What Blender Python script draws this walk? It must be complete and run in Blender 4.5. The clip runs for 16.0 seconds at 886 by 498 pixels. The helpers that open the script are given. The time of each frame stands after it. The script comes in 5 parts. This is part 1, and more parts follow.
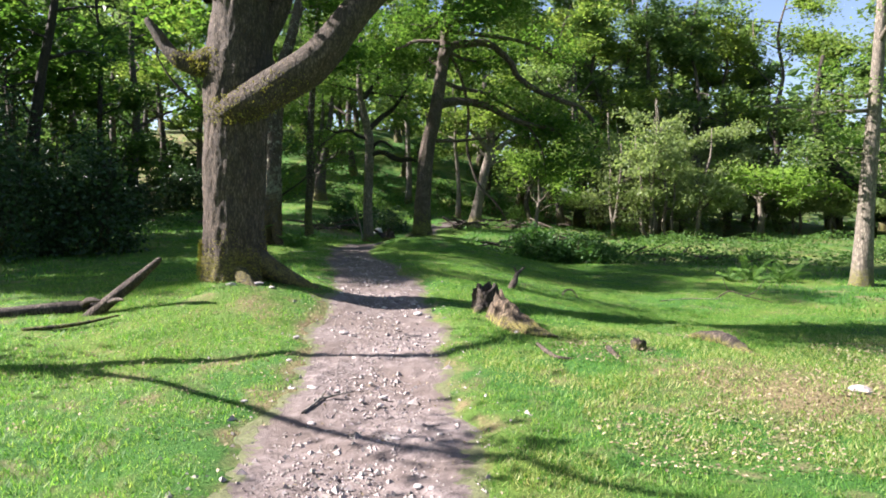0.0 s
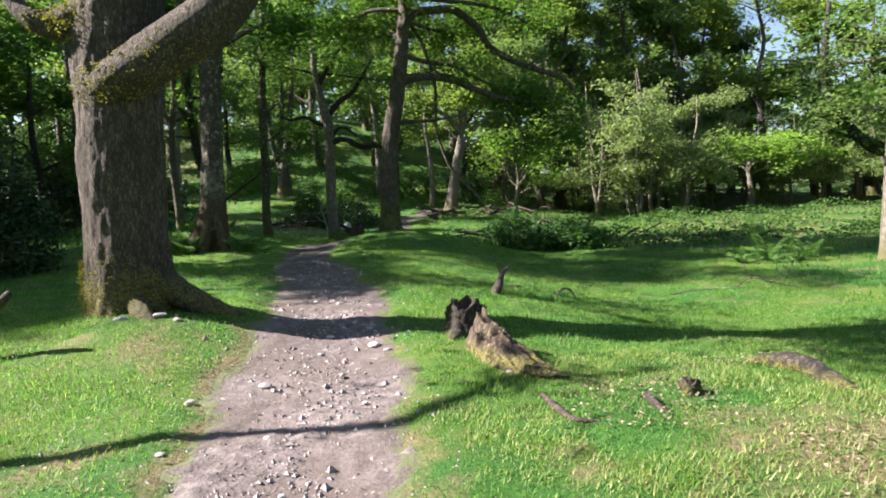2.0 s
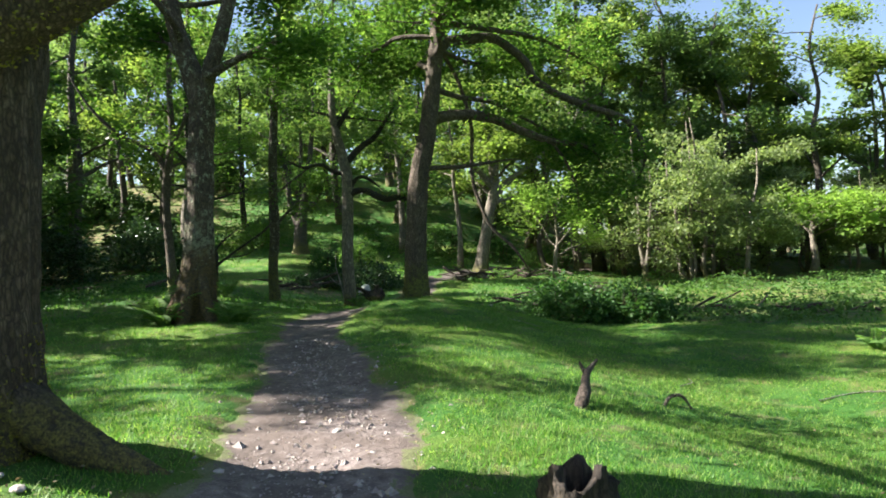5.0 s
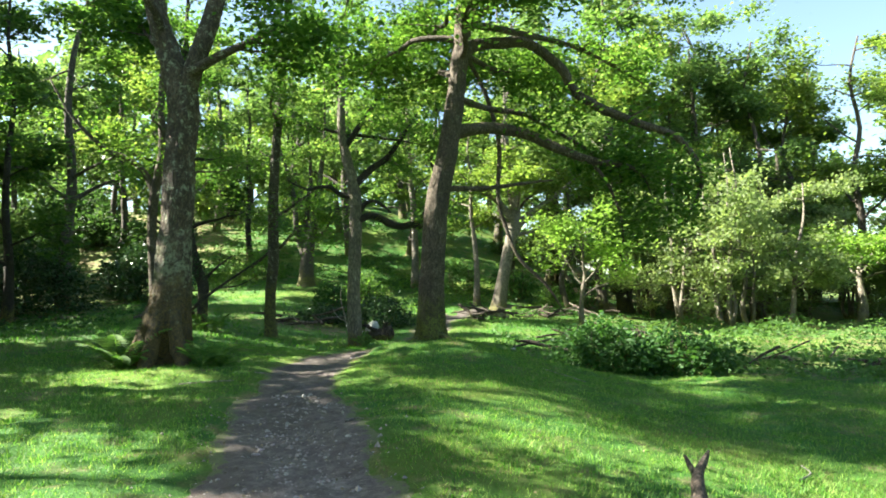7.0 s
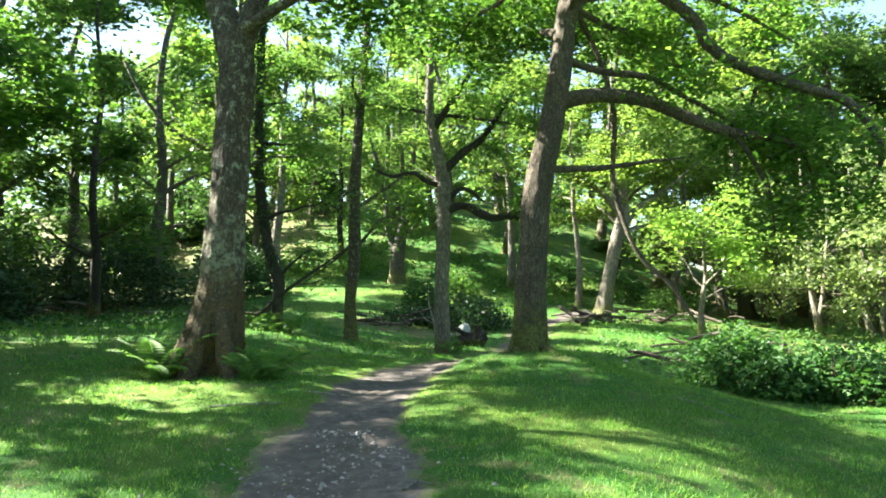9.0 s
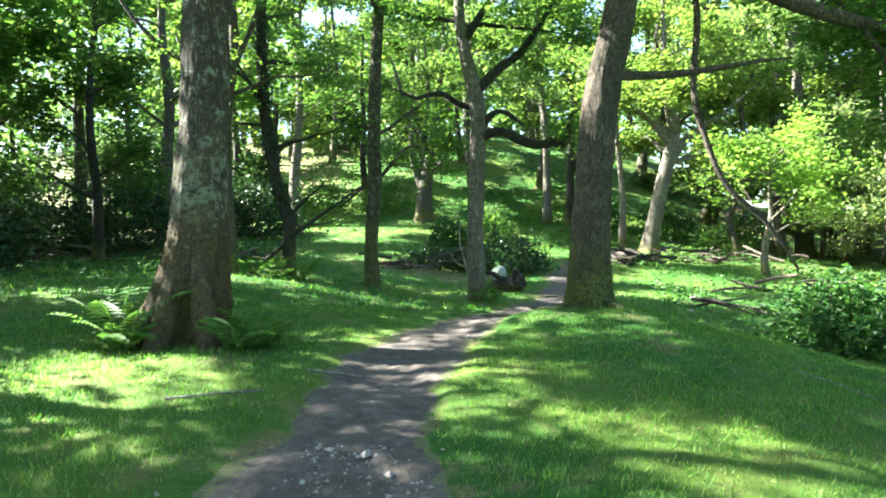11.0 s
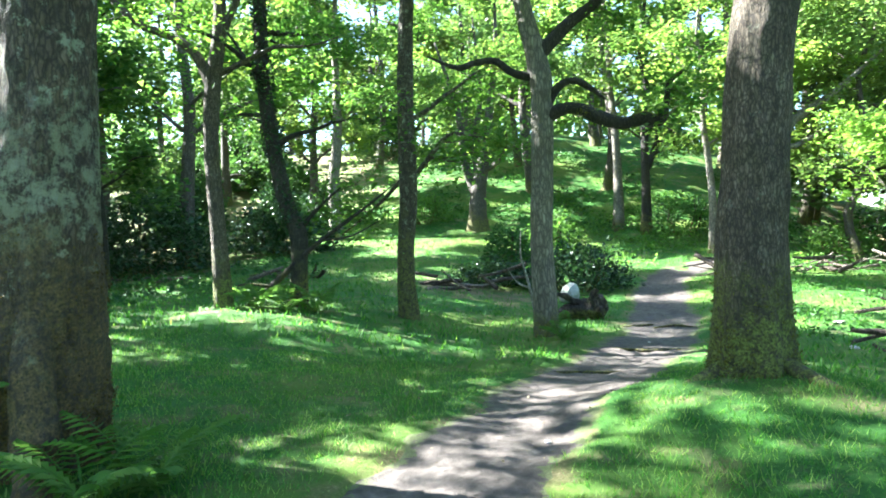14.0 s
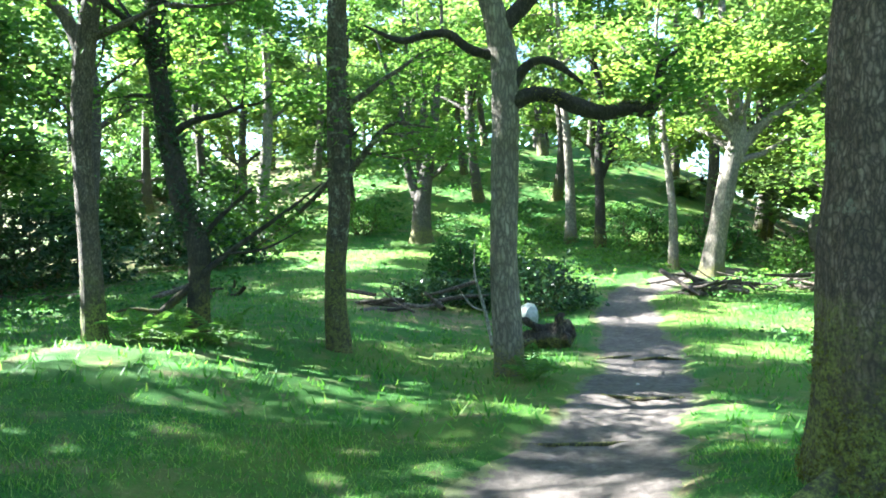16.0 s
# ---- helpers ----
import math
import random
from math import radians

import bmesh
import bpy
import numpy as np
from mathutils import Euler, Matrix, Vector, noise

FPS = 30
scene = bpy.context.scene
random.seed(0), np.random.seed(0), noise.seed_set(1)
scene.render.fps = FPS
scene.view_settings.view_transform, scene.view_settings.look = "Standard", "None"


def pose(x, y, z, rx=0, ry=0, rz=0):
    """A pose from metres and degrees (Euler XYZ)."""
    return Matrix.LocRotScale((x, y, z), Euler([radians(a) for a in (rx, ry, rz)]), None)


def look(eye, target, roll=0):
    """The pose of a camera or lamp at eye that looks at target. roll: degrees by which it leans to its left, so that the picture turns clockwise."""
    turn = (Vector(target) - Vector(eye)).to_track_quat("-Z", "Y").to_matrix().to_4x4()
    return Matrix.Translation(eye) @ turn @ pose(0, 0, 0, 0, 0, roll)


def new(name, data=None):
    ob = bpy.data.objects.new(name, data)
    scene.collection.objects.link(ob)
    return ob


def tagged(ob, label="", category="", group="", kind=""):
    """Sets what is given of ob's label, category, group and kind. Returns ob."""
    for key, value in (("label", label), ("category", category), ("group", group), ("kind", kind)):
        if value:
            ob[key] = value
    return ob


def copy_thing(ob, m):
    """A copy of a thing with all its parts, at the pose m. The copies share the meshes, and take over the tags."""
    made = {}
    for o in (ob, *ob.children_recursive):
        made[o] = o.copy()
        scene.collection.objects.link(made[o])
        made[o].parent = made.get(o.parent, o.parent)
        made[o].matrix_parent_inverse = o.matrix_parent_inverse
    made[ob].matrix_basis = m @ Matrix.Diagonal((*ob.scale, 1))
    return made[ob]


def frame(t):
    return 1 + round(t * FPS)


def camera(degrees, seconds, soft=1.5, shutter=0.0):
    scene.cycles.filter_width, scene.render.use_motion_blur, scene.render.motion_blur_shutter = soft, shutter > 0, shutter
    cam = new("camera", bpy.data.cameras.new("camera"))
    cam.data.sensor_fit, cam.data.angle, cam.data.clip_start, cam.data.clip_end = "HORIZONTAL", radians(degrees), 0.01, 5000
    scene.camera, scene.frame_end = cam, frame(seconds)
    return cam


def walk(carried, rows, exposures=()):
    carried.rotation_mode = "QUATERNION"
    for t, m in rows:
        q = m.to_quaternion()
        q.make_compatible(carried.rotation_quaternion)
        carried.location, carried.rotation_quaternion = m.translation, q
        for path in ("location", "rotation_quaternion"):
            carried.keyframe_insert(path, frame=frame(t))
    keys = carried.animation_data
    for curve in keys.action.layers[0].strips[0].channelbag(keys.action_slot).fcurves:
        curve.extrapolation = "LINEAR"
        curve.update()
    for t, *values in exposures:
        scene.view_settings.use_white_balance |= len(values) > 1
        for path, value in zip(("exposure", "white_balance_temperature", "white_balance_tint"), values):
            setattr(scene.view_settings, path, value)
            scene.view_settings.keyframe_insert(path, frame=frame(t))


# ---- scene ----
cam = camera(65.2, 16.0, soft=1.8)
METRES, EYE, TILT, LEAN, TURN = 19.0, 1.5, -2.5, 0.0, 0.0
ROWS = [
    (0.0, 0.0, 0.0, 0.0, 0.0, 0.0, -0.0),
    (0.5, 0.0066, 0.0296, -0.0001, -1.83, 0.46, 1.02),
    (1.0, 0.0092, 0.0625, 0.0003, 1.01, 1.09, 1.33),
    (1.5, 0.0092, 0.0933, 0.0028, -1.23, -1.42, 0.33),
    (2.0, 0.011, 0.1273, 0.0091, -1.7, -1.08, 3.32),
    (2.5, 0.0064, 0.1565, 0.0102, -5.39, -0.64, 3.47),
    (3.0, 0.0064, 0.1905, 0.0113, -8.03, -1.41, 4.43),
    (3.5, 0.001, 0.2181, 0.0125, -4.17, -0.74, 3.71),
    (4.0, -0.0008, 0.25, 0.0144, -1.85, -1.37, 3.55),
    (4.5, -0.001, 0.2791, 0.0193, -0.61, 1.15, 3.17),
    (7.0, -0.0116, 0.4362, 0.0277, 0.9, 6.95, 1.08),
    (7.5, -0.0138, 0.4645, 0.031, -0.35, 5.8, -0.23),
    (8.0, -0.0099, 0.4993, 0.0357, -0.64, 6.09, 0.05),
    (8.5, -0.0155, 0.5279, 0.0367, 5.04, 6.64, -0.79),
    (9.0, -0.0175, 0.5589, 0.0375, 8.77, 6.88, -0.34),
    (9.5, -0.0221, 0.5867, 0.041, 12.05, 6.81, -0.08),
    (10.0, -0.0296, 0.6155, 0.0433, 12.24, 4.86, -0.42),
    (12.5, -0.0579, 0.7724, 0.056, 9.46, 0.74, 0.87),
    (13.0, -0.0641, 0.805, 0.0591, 14.34, 2.35, 1.83),
    (13.5, -0.0748, 0.8341, 0.0605, 18.96, 2.46, 1.25),
    (14.0, -0.0781, 0.8675, 0.0622, 15.94, 2.49, 1.34),
    (14.5, -0.0872, 0.8927, 0.0633, 16.97, 3.61, 1.36),
    (15.0, -0.0949, 0.9204, 0.0671, 15.7, 3.7, 0.68),
    (15.5, -0.099, 0.9496, 0.0712, 14.35, 3.85, 1.68),
    (16.0, -0.1081, 0.9803, 0.0716, 11.08, 3.27, 1.16),
]
walk(cam, [(t, pose(0, 0, EYE, TILT, LEAN, TURN) @ pose(METRES * x, METRES * y, METRES * z, 90 + pitch, roll, yaw)) for t, x, y, z, yaw, pitch, roll in ROWS],
     [(0.0, 2.2, 6300, 21), (2.0, 2.1, 6300, 18), (4.5, 2.22, 6400, 14), (7.0, 2.98, 6700, 4), (10.0, 3.5, 6400, 3), (12.5, 3.8, 5900, 5), (16.0, 4.08, 5700, 5)])

# ---- sky and sun ----
SUN_EL, SUN_SIDE = radians(38), radians(4)      # from the left of the walk
SUN_DIR = Vector((-math.cos(SUN_SIDE) * math.cos(SUN_EL), math.sin(SUN_SIDE) * math.cos(SUN_EL), math.sin(SUN_EL)))
world = bpy.data.worlds.new("sky")
scene.world = world
world.use_nodes = True
sky = world.node_tree.nodes.new("ShaderNodeTexSky")
sky.sky_type, sky.sun_disc = "NISHITA", False
sky.sun_elevation, sky.sun_rotation = SUN_EL, radians(-86)
world.node_tree.links.new(sky.outputs[0], world.node_tree.nodes["Background"].inputs[0])
world.node_tree.nodes["Background"].inputs[1].default_value = 0.05
sun = new("sun", bpy.data.lights.new("sun", "SUN"))
sun.data.energy, sun.data.angle, sun.data.color = 5.0, radians(0.53), (1.0, 0.95, 0.86)
sun.matrix_world = look(SUN_DIR * 60, (0, 0, 0))


# ---- materials ----
def material(name):
    m = bpy.data.materials.new(name)
    m.use_nodes = True
    return m, m.node_tree.nodes, m.node_tree.links, m.node_tree.nodes["Principled BSDF"]


def noise_node(n, l, scale, detail=6, vec=None, rough=0.6):
    t = n.new("ShaderNodeTexNoise")
    t.inputs["Scale"].default_value, t.inputs["Detail"].default_value, t.inputs["Roughness"].default_value = scale, detail, rough
    if vec is not None:
        l.new(vec, t.inputs["Vector"])
    return t


def ramp(n, l, src, stops):
    r = n.new("ShaderNodeValToRGB")
    while len(r.color_ramp.elements) < len(stops):
        r.color_ramp.elements.new(0.5)
    for e, (p, c) in zip(r.color_ramp.elements, stops):
        e.position, e.color = p, (*c, 1) if len(c) == 3 else c
    l.new(src, r.inputs[0])
    return r.outputs[0]


def mix(n, l, fac, a, b, kind="MIX"):
    m = n.new("ShaderNodeMix")
    m.data_type, m.blend_type = "RGBA", kind
    for sock, v in ((0, fac), (6, a), (7, b)):
        if isinstance(v, (int, float)):
            m.inputs[sock].default_value = v
        elif isinstance(v, tuple):
            m.inputs[sock].default_value = (*v, 1)
        else:
            l.new(v, m.inputs[sock])
    return m.outputs[2]


def bump(n, l, height, strength, dist, base=None):
    b = n.new("ShaderNodeBump")
    b.inputs["Strength"].default_value, b.inputs["Distance"].default_value = strength, dist
    l.new(height, b.inputs["Height"])
    if base is not None:
        l.new(base, b.inputs["Normal"])
    return b.outputs[0]


def grey(v):
    return (v, v, v)


def ground_material():
    m, n, l, p = material("woodland_turf")
    co = n.new("ShaderNodeTexCoord").outputs["Object"]
    big, mid, fine = noise_node(n, l, 0.35, 5, co), noise_node(n, l, 2.3, 6, co), noise_node(n, l, 38, 8, co, 0.75)
    turf = ramp(n, l, fine.outputs[0], [(0.25, (0.013, 0.048, 0.008)), (0.5, (0.038, 0.125, 0.017)), (0.75, (0.11, 0.21, 0.038))])
    grain = noise_node(n, l, 150, 4, co, 0.7)
    turf = mix(n, l, ramp(n, l, grain.outputs[0], [(0.3, grey(0.75)), (0.52, grey(0))]), turf, (0.012, 0.03, 0.008))
    dry = ramp(n, l, fine.outputs[0], [(0.25, (0.07, 0.05, 0.03)), (0.55, (0.2, 0.16, 0.085)), (0.8, (0.36, 0.3, 0.18))])
    patch = ramp(n, l, mid.outputs[0], [(0.52, grey(0)), (0.68, grey(0.75))])
    col = mix(n, l, patch, turf, dry)
    mossy = ramp(n, l, big.outputs[0], [(0.45, grey(0)), (0.62, grey(0.5))])
    col = mix(n, l, mossy, col, (0.15, 0.18, 0.028))
    att = n.new("ShaderNodeAttribute")
    att.attribute_name = "litter"
    leafy = ramp(n, l, fine.outputs[0], [(0.3, (0.05, 0.038, 0.02)), (0.55, (0.2, 0.16, 0.08)), (0.75, (0.42, 0.37, 0.22))])
    lm = n.new("ShaderNodeMath")
    lm.operation = "MULTIPLY_ADD"
    l.new(mid.outputs[0], lm.inputs[0])
    lm.inputs[1].default_value = 0.9
    l.new(att.outputs["Fac"], lm.inputs[2])
    col = mix(n, l, ramp(n, l, lm.outputs[0], [(0.75, grey(0)), (1.0, grey(1))]), col, leafy)
    l.new(col, p.inputs["Base Color"])
    p.inputs["Roughness"].default_value = 0.85
    p.inputs["Specular IOR Level"].default_value = 0.2
    l.new(bump(n, l, fine.outputs[0], 0.9, 0.03, bump(n, l, mid.outputs[0], 0.5, 0.08)), p.inputs["Normal"])
    return m


def path_material():
    m, n, l, p = material("trodden_earth")
    co = n.new("ShaderNodeTexCoord").outputs["Object"]
    big, mid, fine = noise_node(n, l, 1.1, 5, co), noise_node(n, l, 9, 8, co, 0.7), noise_node(n, l, 70, 6, co, 0.75)
    vor = n.new("ShaderNodeTexVoronoi")
    vor.inputs["Scale"].default_value = 26
    l.new(co, vor.inputs["Vector"])
    col = ramp(n, l, mid.outputs[0], [(0.28, (0.045, 0.034, 0.03)), (0.48, (0.12, 0.094, 0.086)), (0.72, (0.26, 0.22, 0.205))])
    col = mix(n, l, ramp(n, l, fine.outputs[0], [(0.55, grey(0)), (0.72, grey(0.7))]), col, (0.42, 0.37, 0.34))
    col = mix(n, l, ramp(n, l, fine.outputs[0], [(0.25, grey(0.8)), (0.4, grey(0))]), col, (0.05, 0.035, 0.03))
    col = mix(n, l, ramp(n, l, big.outputs[0], [(0.42, grey(0)), (0.6, grey(0.7))]), col, (0.085, 0.062, 0.05))
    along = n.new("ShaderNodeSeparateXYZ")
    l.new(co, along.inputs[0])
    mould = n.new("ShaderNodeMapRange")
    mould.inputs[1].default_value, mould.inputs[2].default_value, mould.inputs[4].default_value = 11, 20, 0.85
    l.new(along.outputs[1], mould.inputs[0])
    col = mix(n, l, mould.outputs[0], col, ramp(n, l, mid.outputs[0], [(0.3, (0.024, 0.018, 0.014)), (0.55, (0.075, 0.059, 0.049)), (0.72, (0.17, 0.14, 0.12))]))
    att = n.new("ShaderNodeAttribute")
    att.attribute_name = "verge"
    vm = n.new("ShaderNodeMath")
    vm.operation = "MULTIPLY_ADD"
    l.new(mid.outputs[0], vm.inputs[0])
    vm.inputs[1].default_value = 1.2
    l.new(att.outputs["Fac"], vm.inputs[2])
    green = ramp(n, l, fine.outputs[0], [(0.3, (0.04, 0.05, 0.015)), (0.7, (0.15, 0.18, 0.05))])
    col = mix(n, l, ramp(n, l, vm.outputs[0], [(0.95, grey(0)), (1.25, grey(0.8))]), col, green)
    l.new(col, p.inputs["Base Color"])
    p.inputs["Roughness"].default_value = 0.9
    nb = bump(n, l, mid.outputs[0], 0.7, 0.03)
    nb = bump(n, l, vor.outputs["Distance"], 0.35, 0.012, nb)
    l.new(bump(n, l, fine.outputs[0], 0.6, 0.008, nb), p.inputs["Normal"])
    return m


def bark_material(name, dark, mid_c, pale, moss_h=0.9, lichen=0.35, ridge=26, moss_c=(0.13, 0.125, 0.022), girdle=None):
    """Furrowed bark, with moss on the foot of the trunk and lichen in patches."""
    m, n, l, p = material(name)
    tc = n.new("ShaderNodeTexCoord").outputs["Object"]
    mp = n.new("ShaderNodeMapping")
    mp.inputs["Scale"].default_value = (1, 1, 0.3)
    l.new(tc, mp.inputs["Vector"])
    rid = noise_node(n, l, ridge, 8, mp.outputs[0], 0.68)
    blot, fine, lich = noise_node(n, l, 2.6, 6, tc), noise_node(n, l, 55, 5, tc, 0.7), noise_node(n, l, 7.5, 10, tc, 0.82)
    warp = mix(n, l, 0.06, mp.outputs[0], noise_node(n, l, 9, 3, tc).outputs[1], "ADD")
    plate = n.new("ShaderNodeTexVoronoi")
    plate.feature = "DISTANCE_TO_EDGE"
    plate.inputs["Scale"].default_value = ridge * 1.6
    l.new(warp, plate.inputs["Vector"])
    crack = ramp(n, l, plate.outputs["Distance"], [(0.0, grey(1)), (0.3, grey(0))])
    col = ramp(n, l, rid.outputs[0], [(0.3, dark), (0.5, mid_c), (0.7, pale)])
    col = mix(n, l, ramp(n, l, blot.outputs[0], [(0.38, grey(0.6)), (0.62, grey(0))]), col, dark)
    cm = n.new("ShaderNodeMath")
    cm.operation = "MULTIPLY"
    cm.inputs[1].default_value = 0.85
    l.new(crack, cm.inputs[0])
    col = mix(n, l, cm.outputs[0], col, tuple(0.45 * c for c in dark))
    col = mix(n, l, ramp(n, l, lich.outputs[0], [(0.62 - 0.14 * lichen, grey(0)), (0.68 - 0.14 * lichen, grey(min(1, lichen * 1.7)))]), col, (0.265, 0.275, 0.19))
    sx = n.new("ShaderNodeSeparateXYZ")
    l.new(tc, sx.inputs[0])
    if girdle:
        # a broad crust of pale lichen round the trunk between two heights
        wav = n.new("ShaderNodeMath")
        wav.operation = "MULTIPLY_ADD"
        l.new(blot.outputs[0], wav.inputs[0])
        wav.inputs[1].default_value = 1.1
        l.new(sx.outputs[2], wav.inputs[2])
        lo, hi = girdle[0] + 0.55, girdle[1] + 0.55
        mr = n.new("ShaderNodeMapRange")
        mr.inputs[1].default_value, mr.inputs[2].default_value = lo - 0.5, hi + 0.5
        l.new(wav.outputs[0], mr.inputs[0])
        w = hi - lo + 1.0
        band = ramp(n, l, mr.outputs[0], [(0.42 / w, grey(0)), (0.52 / w, grey(0.9)), (1 - 0.6 / w, grey(0.75)), (1 - 0.25 / w, grey(0))])
        crust = ramp(n, l, lich.outputs[0], [(0.46, grey(0)), (0.53, grey(1))])
        bm = n.new("ShaderNodeMath")
        bm.operation = "MULTIPLY"
        l.new(band, bm.inputs[0])
        l.new(crust, bm.inputs[1])
        col = mix(n, l, bm.outputs[0], col, (0.235, 0.24, 0.155))
    mm = n.new("ShaderNodeMath")
    mm.operation = "MULTIPLY_ADD"
    l.new(sx.outputs[2], mm.inputs[0])
    mm.inputs[1].default_value = -0.42 / max(moss_h, 0.05)
    l.new(blot.outputs[0], mm.inputs[2])
    mossc = ramp(n, l, fine.outputs[0], [(0.38, (0.03, 0.028, 0.008)), (0.52, moss_c), (0.68, tuple(1.8 * c for c in moss_c))])
    clump = noise_node(n, l, 16, 5, tc, 0.7)
    mossc = mix(n, l, ramp(n, l, clump.outputs[0], [(0.4, grey(0.9)), (0.52, grey(0))]), mossc, tuple(0.7 * c for c in dark))
    if moss_h > 0.05:
        col = mix(n, l, ramp(n, l, mm.outputs[0], [(0.06, grey(0)), (0.3, grey(0.92))]), col, mossc)
    l.new(col, p.inputs["Base Color"])
    p.inputs["Roughness"].default_value = 0.88
    l.new(bump(n, l, fine.outputs[0], 0.4, 0.012, bump(n, l, clump.outputs[0], 0.5, 0.03, bump(n, l, crack, -1.0, 0.035, bump(n, l, rid.outputs[0], 1.0, 0.06)))), p.inputs["Normal"])
    return m


def leaf_material(name, a, b, c, glow=0.5, gloss=0.45):
    """Thin leaves: part of the light passes through, tinted yellower. Every leaf takes its own shade."""
    m, n, l, p = material(name)
    geo = n.new("ShaderNodeNewGeometry")
    info = n.new("ShaderNodeObjectInfo")
    add = n.new("ShaderNodeMath")
    add.operation = "MULTIPLY_ADD"
    l.new(info.outputs["Random"], add.inputs[0])
    add.inputs[1].default_value = 0.3
    sub = n.new("ShaderNodeMath")
    sub.operation = "MULTIPLY"
    sub.inputs[1].default_value = 0.75
    l.new(geo.outputs["Random Per Island"], sub.inputs[0])
    l.new(sub.outputs[0], add.inputs[2])
    col = ramp(n, l, add.outputs[0], [(0.0, a), (0.55, b), (1.0, c)])
    l.new(col, p.inputs["Base Color"])
    p.inputs["Roughness"].default_value = gloss
    p.inputs["Specular IOR Level"].default_value = 0.22
    tr = n.new("ShaderNodeBsdfTranslucent")
    hue = n.new("ShaderNodeMix")
    hue.data_type, hue.blend_type = "RGBA", "MULTIPLY"
    hue.inputs[0].default_value = 1.0
    l.new(col, hue.inputs[6])
    hue.inputs[7].default_value = (1.9, 1.95, 1.2, 1)
    l.new(hue.outputs[2], tr.inputs["Color"])
    ms = n.new("ShaderNodeMixShader")
    ms.inputs[0].default_value = glow
    l.new(p.outputs[0], ms.inputs[1])
    l.new(tr.outputs[0], ms.inputs[2])
    l.new(ms.outputs[0], n["Material Output"].inputs["Surface"])
    return m


def stone_material(name, a, b):
    m, n, l, p = material(name)
    tc = n.new("ShaderNodeTexCoord").outputs["Object"]
    t, f = noise_node(n, l, 9, 8, tc, 0.7), noise_node(n, l, 60, 4, tc)
    l.new(mix(n, l, 0.35, ramp(n, l, t.outputs[0], [(0.3, a), (0.7, b)]), f.outputs[1], "OVERLAY"), p.inputs["Base Color"])
    p.inputs["Roughness"].default_value = 0.8
    l.new(bump(n, l, t.outputs[0], 0.6, 0.02), p.inputs["Normal"])
    return m


M_GROUND, M_PATH = ground_material(), path_material()
M_OAK = bark_material("oak_bark", (0.05, 0.036, 0.024), (0.175, 0.132, 0.09), (0.33, 0.275, 0.2), 0.8, 0.3, 28, (0.14, 0.16, 0.028))
M_OLD = bark_material("old_tree_bark", (0.042, 0.03, 0.02), (0.125, 0.09, 0.06), (0.27, 0.215, 0.155), 0.4, 0.1, 20, (0.13, 0.11, 0.025))
M_LICHEN = bark_material("lichened_bark", (0.05, 0.037, 0.026), (0.125, 0.096, 0.068), (0.23, 0.19, 0.145), 1.7, 0.6, 22, (0.13, 0.13, 0.028))
M_ASH = bark_material("lichen_crusted_bark", (0.05, 0.036, 0.024), (0.14, 0.1, 0.066), (0.255, 0.2, 0.14), 1.6, 0.6, 22, (0.115, 0.077, 0.026), (1.35, 2.1))
M_PALE = bark_material("pale_smooth_bark", (0.14, 0.118, 0.09), (0.26, 0.222, 0.17), (0.38, 0.335, 0.265), 0.5, 0.3, 12)
M_DARKBARK = bark_material("dark_bark", (0.022, 0.017, 0.013), (0.06, 0.046, 0.034), (0.12, 0.1, 0.078), 0.8, 0.1)
M_FARBARK = bark_material("wood_bark", (0.06, 0.048, 0.036), (0.13, 0.105, 0.08), (0.25, 0.22, 0.18), 0.8, 0.25, 18)
M_DEAD = bark_material("dead_wood", (0.1, 0.075, 0.055), (0.26, 0.21, 0.16), (0.48, 0.42, 0.35), 0.04, 0.1, 22)
M_ROT = bark_material("rotten_wood", (0.022, 0.016, 0.011), (0.08, 0.058, 0.04), (0.22, 0.17, 0.12), 0.1, 0.1, 14)
M_MOSSLOG = bark_material("mossy_rotten_wood", (0.05, 0.033, 0.02), (0.19, 0.135, 0.08), (0.4, 0.31, 0.2), 0.1, 0.1, 14, (0.19, 0.165, 0.035))
M_LEAF = leaf_material("oak_leaves", (0.03, 0.08, 0.014), (0.065, 0.135, 0.024), (0.12, 0.185, 0.036), 0.52)
M_FARLEAF = leaf_material("wood_leaves", (0.03, 0.075, 0.018), (0.07, 0.13, 0.034), (0.15, 0.2, 0.055), 0.5)
# wood leaves for far trees, with haze and backlight put into the colour
M_HAZYLEAF = leaf_material("hazy_wood_leaves", (0.05, 0.1, 0.032), (0.09, 0.15, 0.05), (0.15, 0.205, 0.075), 0.45)
# fresh leaf whose yellow also stands in for sunlight on far crowns
M_YELLOWLEAF = leaf_material("fresh_sunlit_oak_leaves", (0.075, 0.13, 0.028), (0.125, 0.185, 0.042), (0.2, 0.25, 0.068), 0.5)
M_HAZEL = leaf_material("hazel_leaves", (0.02, 0.05, 0.016), (0.04, 0.085, 0.026), (0.07, 0.12, 0.036), 0.35)
M_BRIGHT = leaf_material("young_maple_leaves", (0.1, 0.19, 0.035), (0.155, 0.255, 0.052), (0.22, 0.31, 0.08), 0.5)
M_BIRCHLEAF = leaf_material("birch_leaves", (0.06, 0.11, 0.03), (0.1, 0.16, 0.05), (0.15, 0.2, 0.07), 0.5)
M_HOLLY = leaf_material("evergreen_leaves", (0.014, 0.036, 0.015), (0.026, 0.06, 0.022), (0.05, 0.09, 0.034), 0.15, 0.28)
M_BUSH = leaf_material("shrub_leaves", (0.02, 0.065, 0.016), (0.04, 0.1, 0.024), (0.065, 0.14, 0.03), 0.35, 0.5)
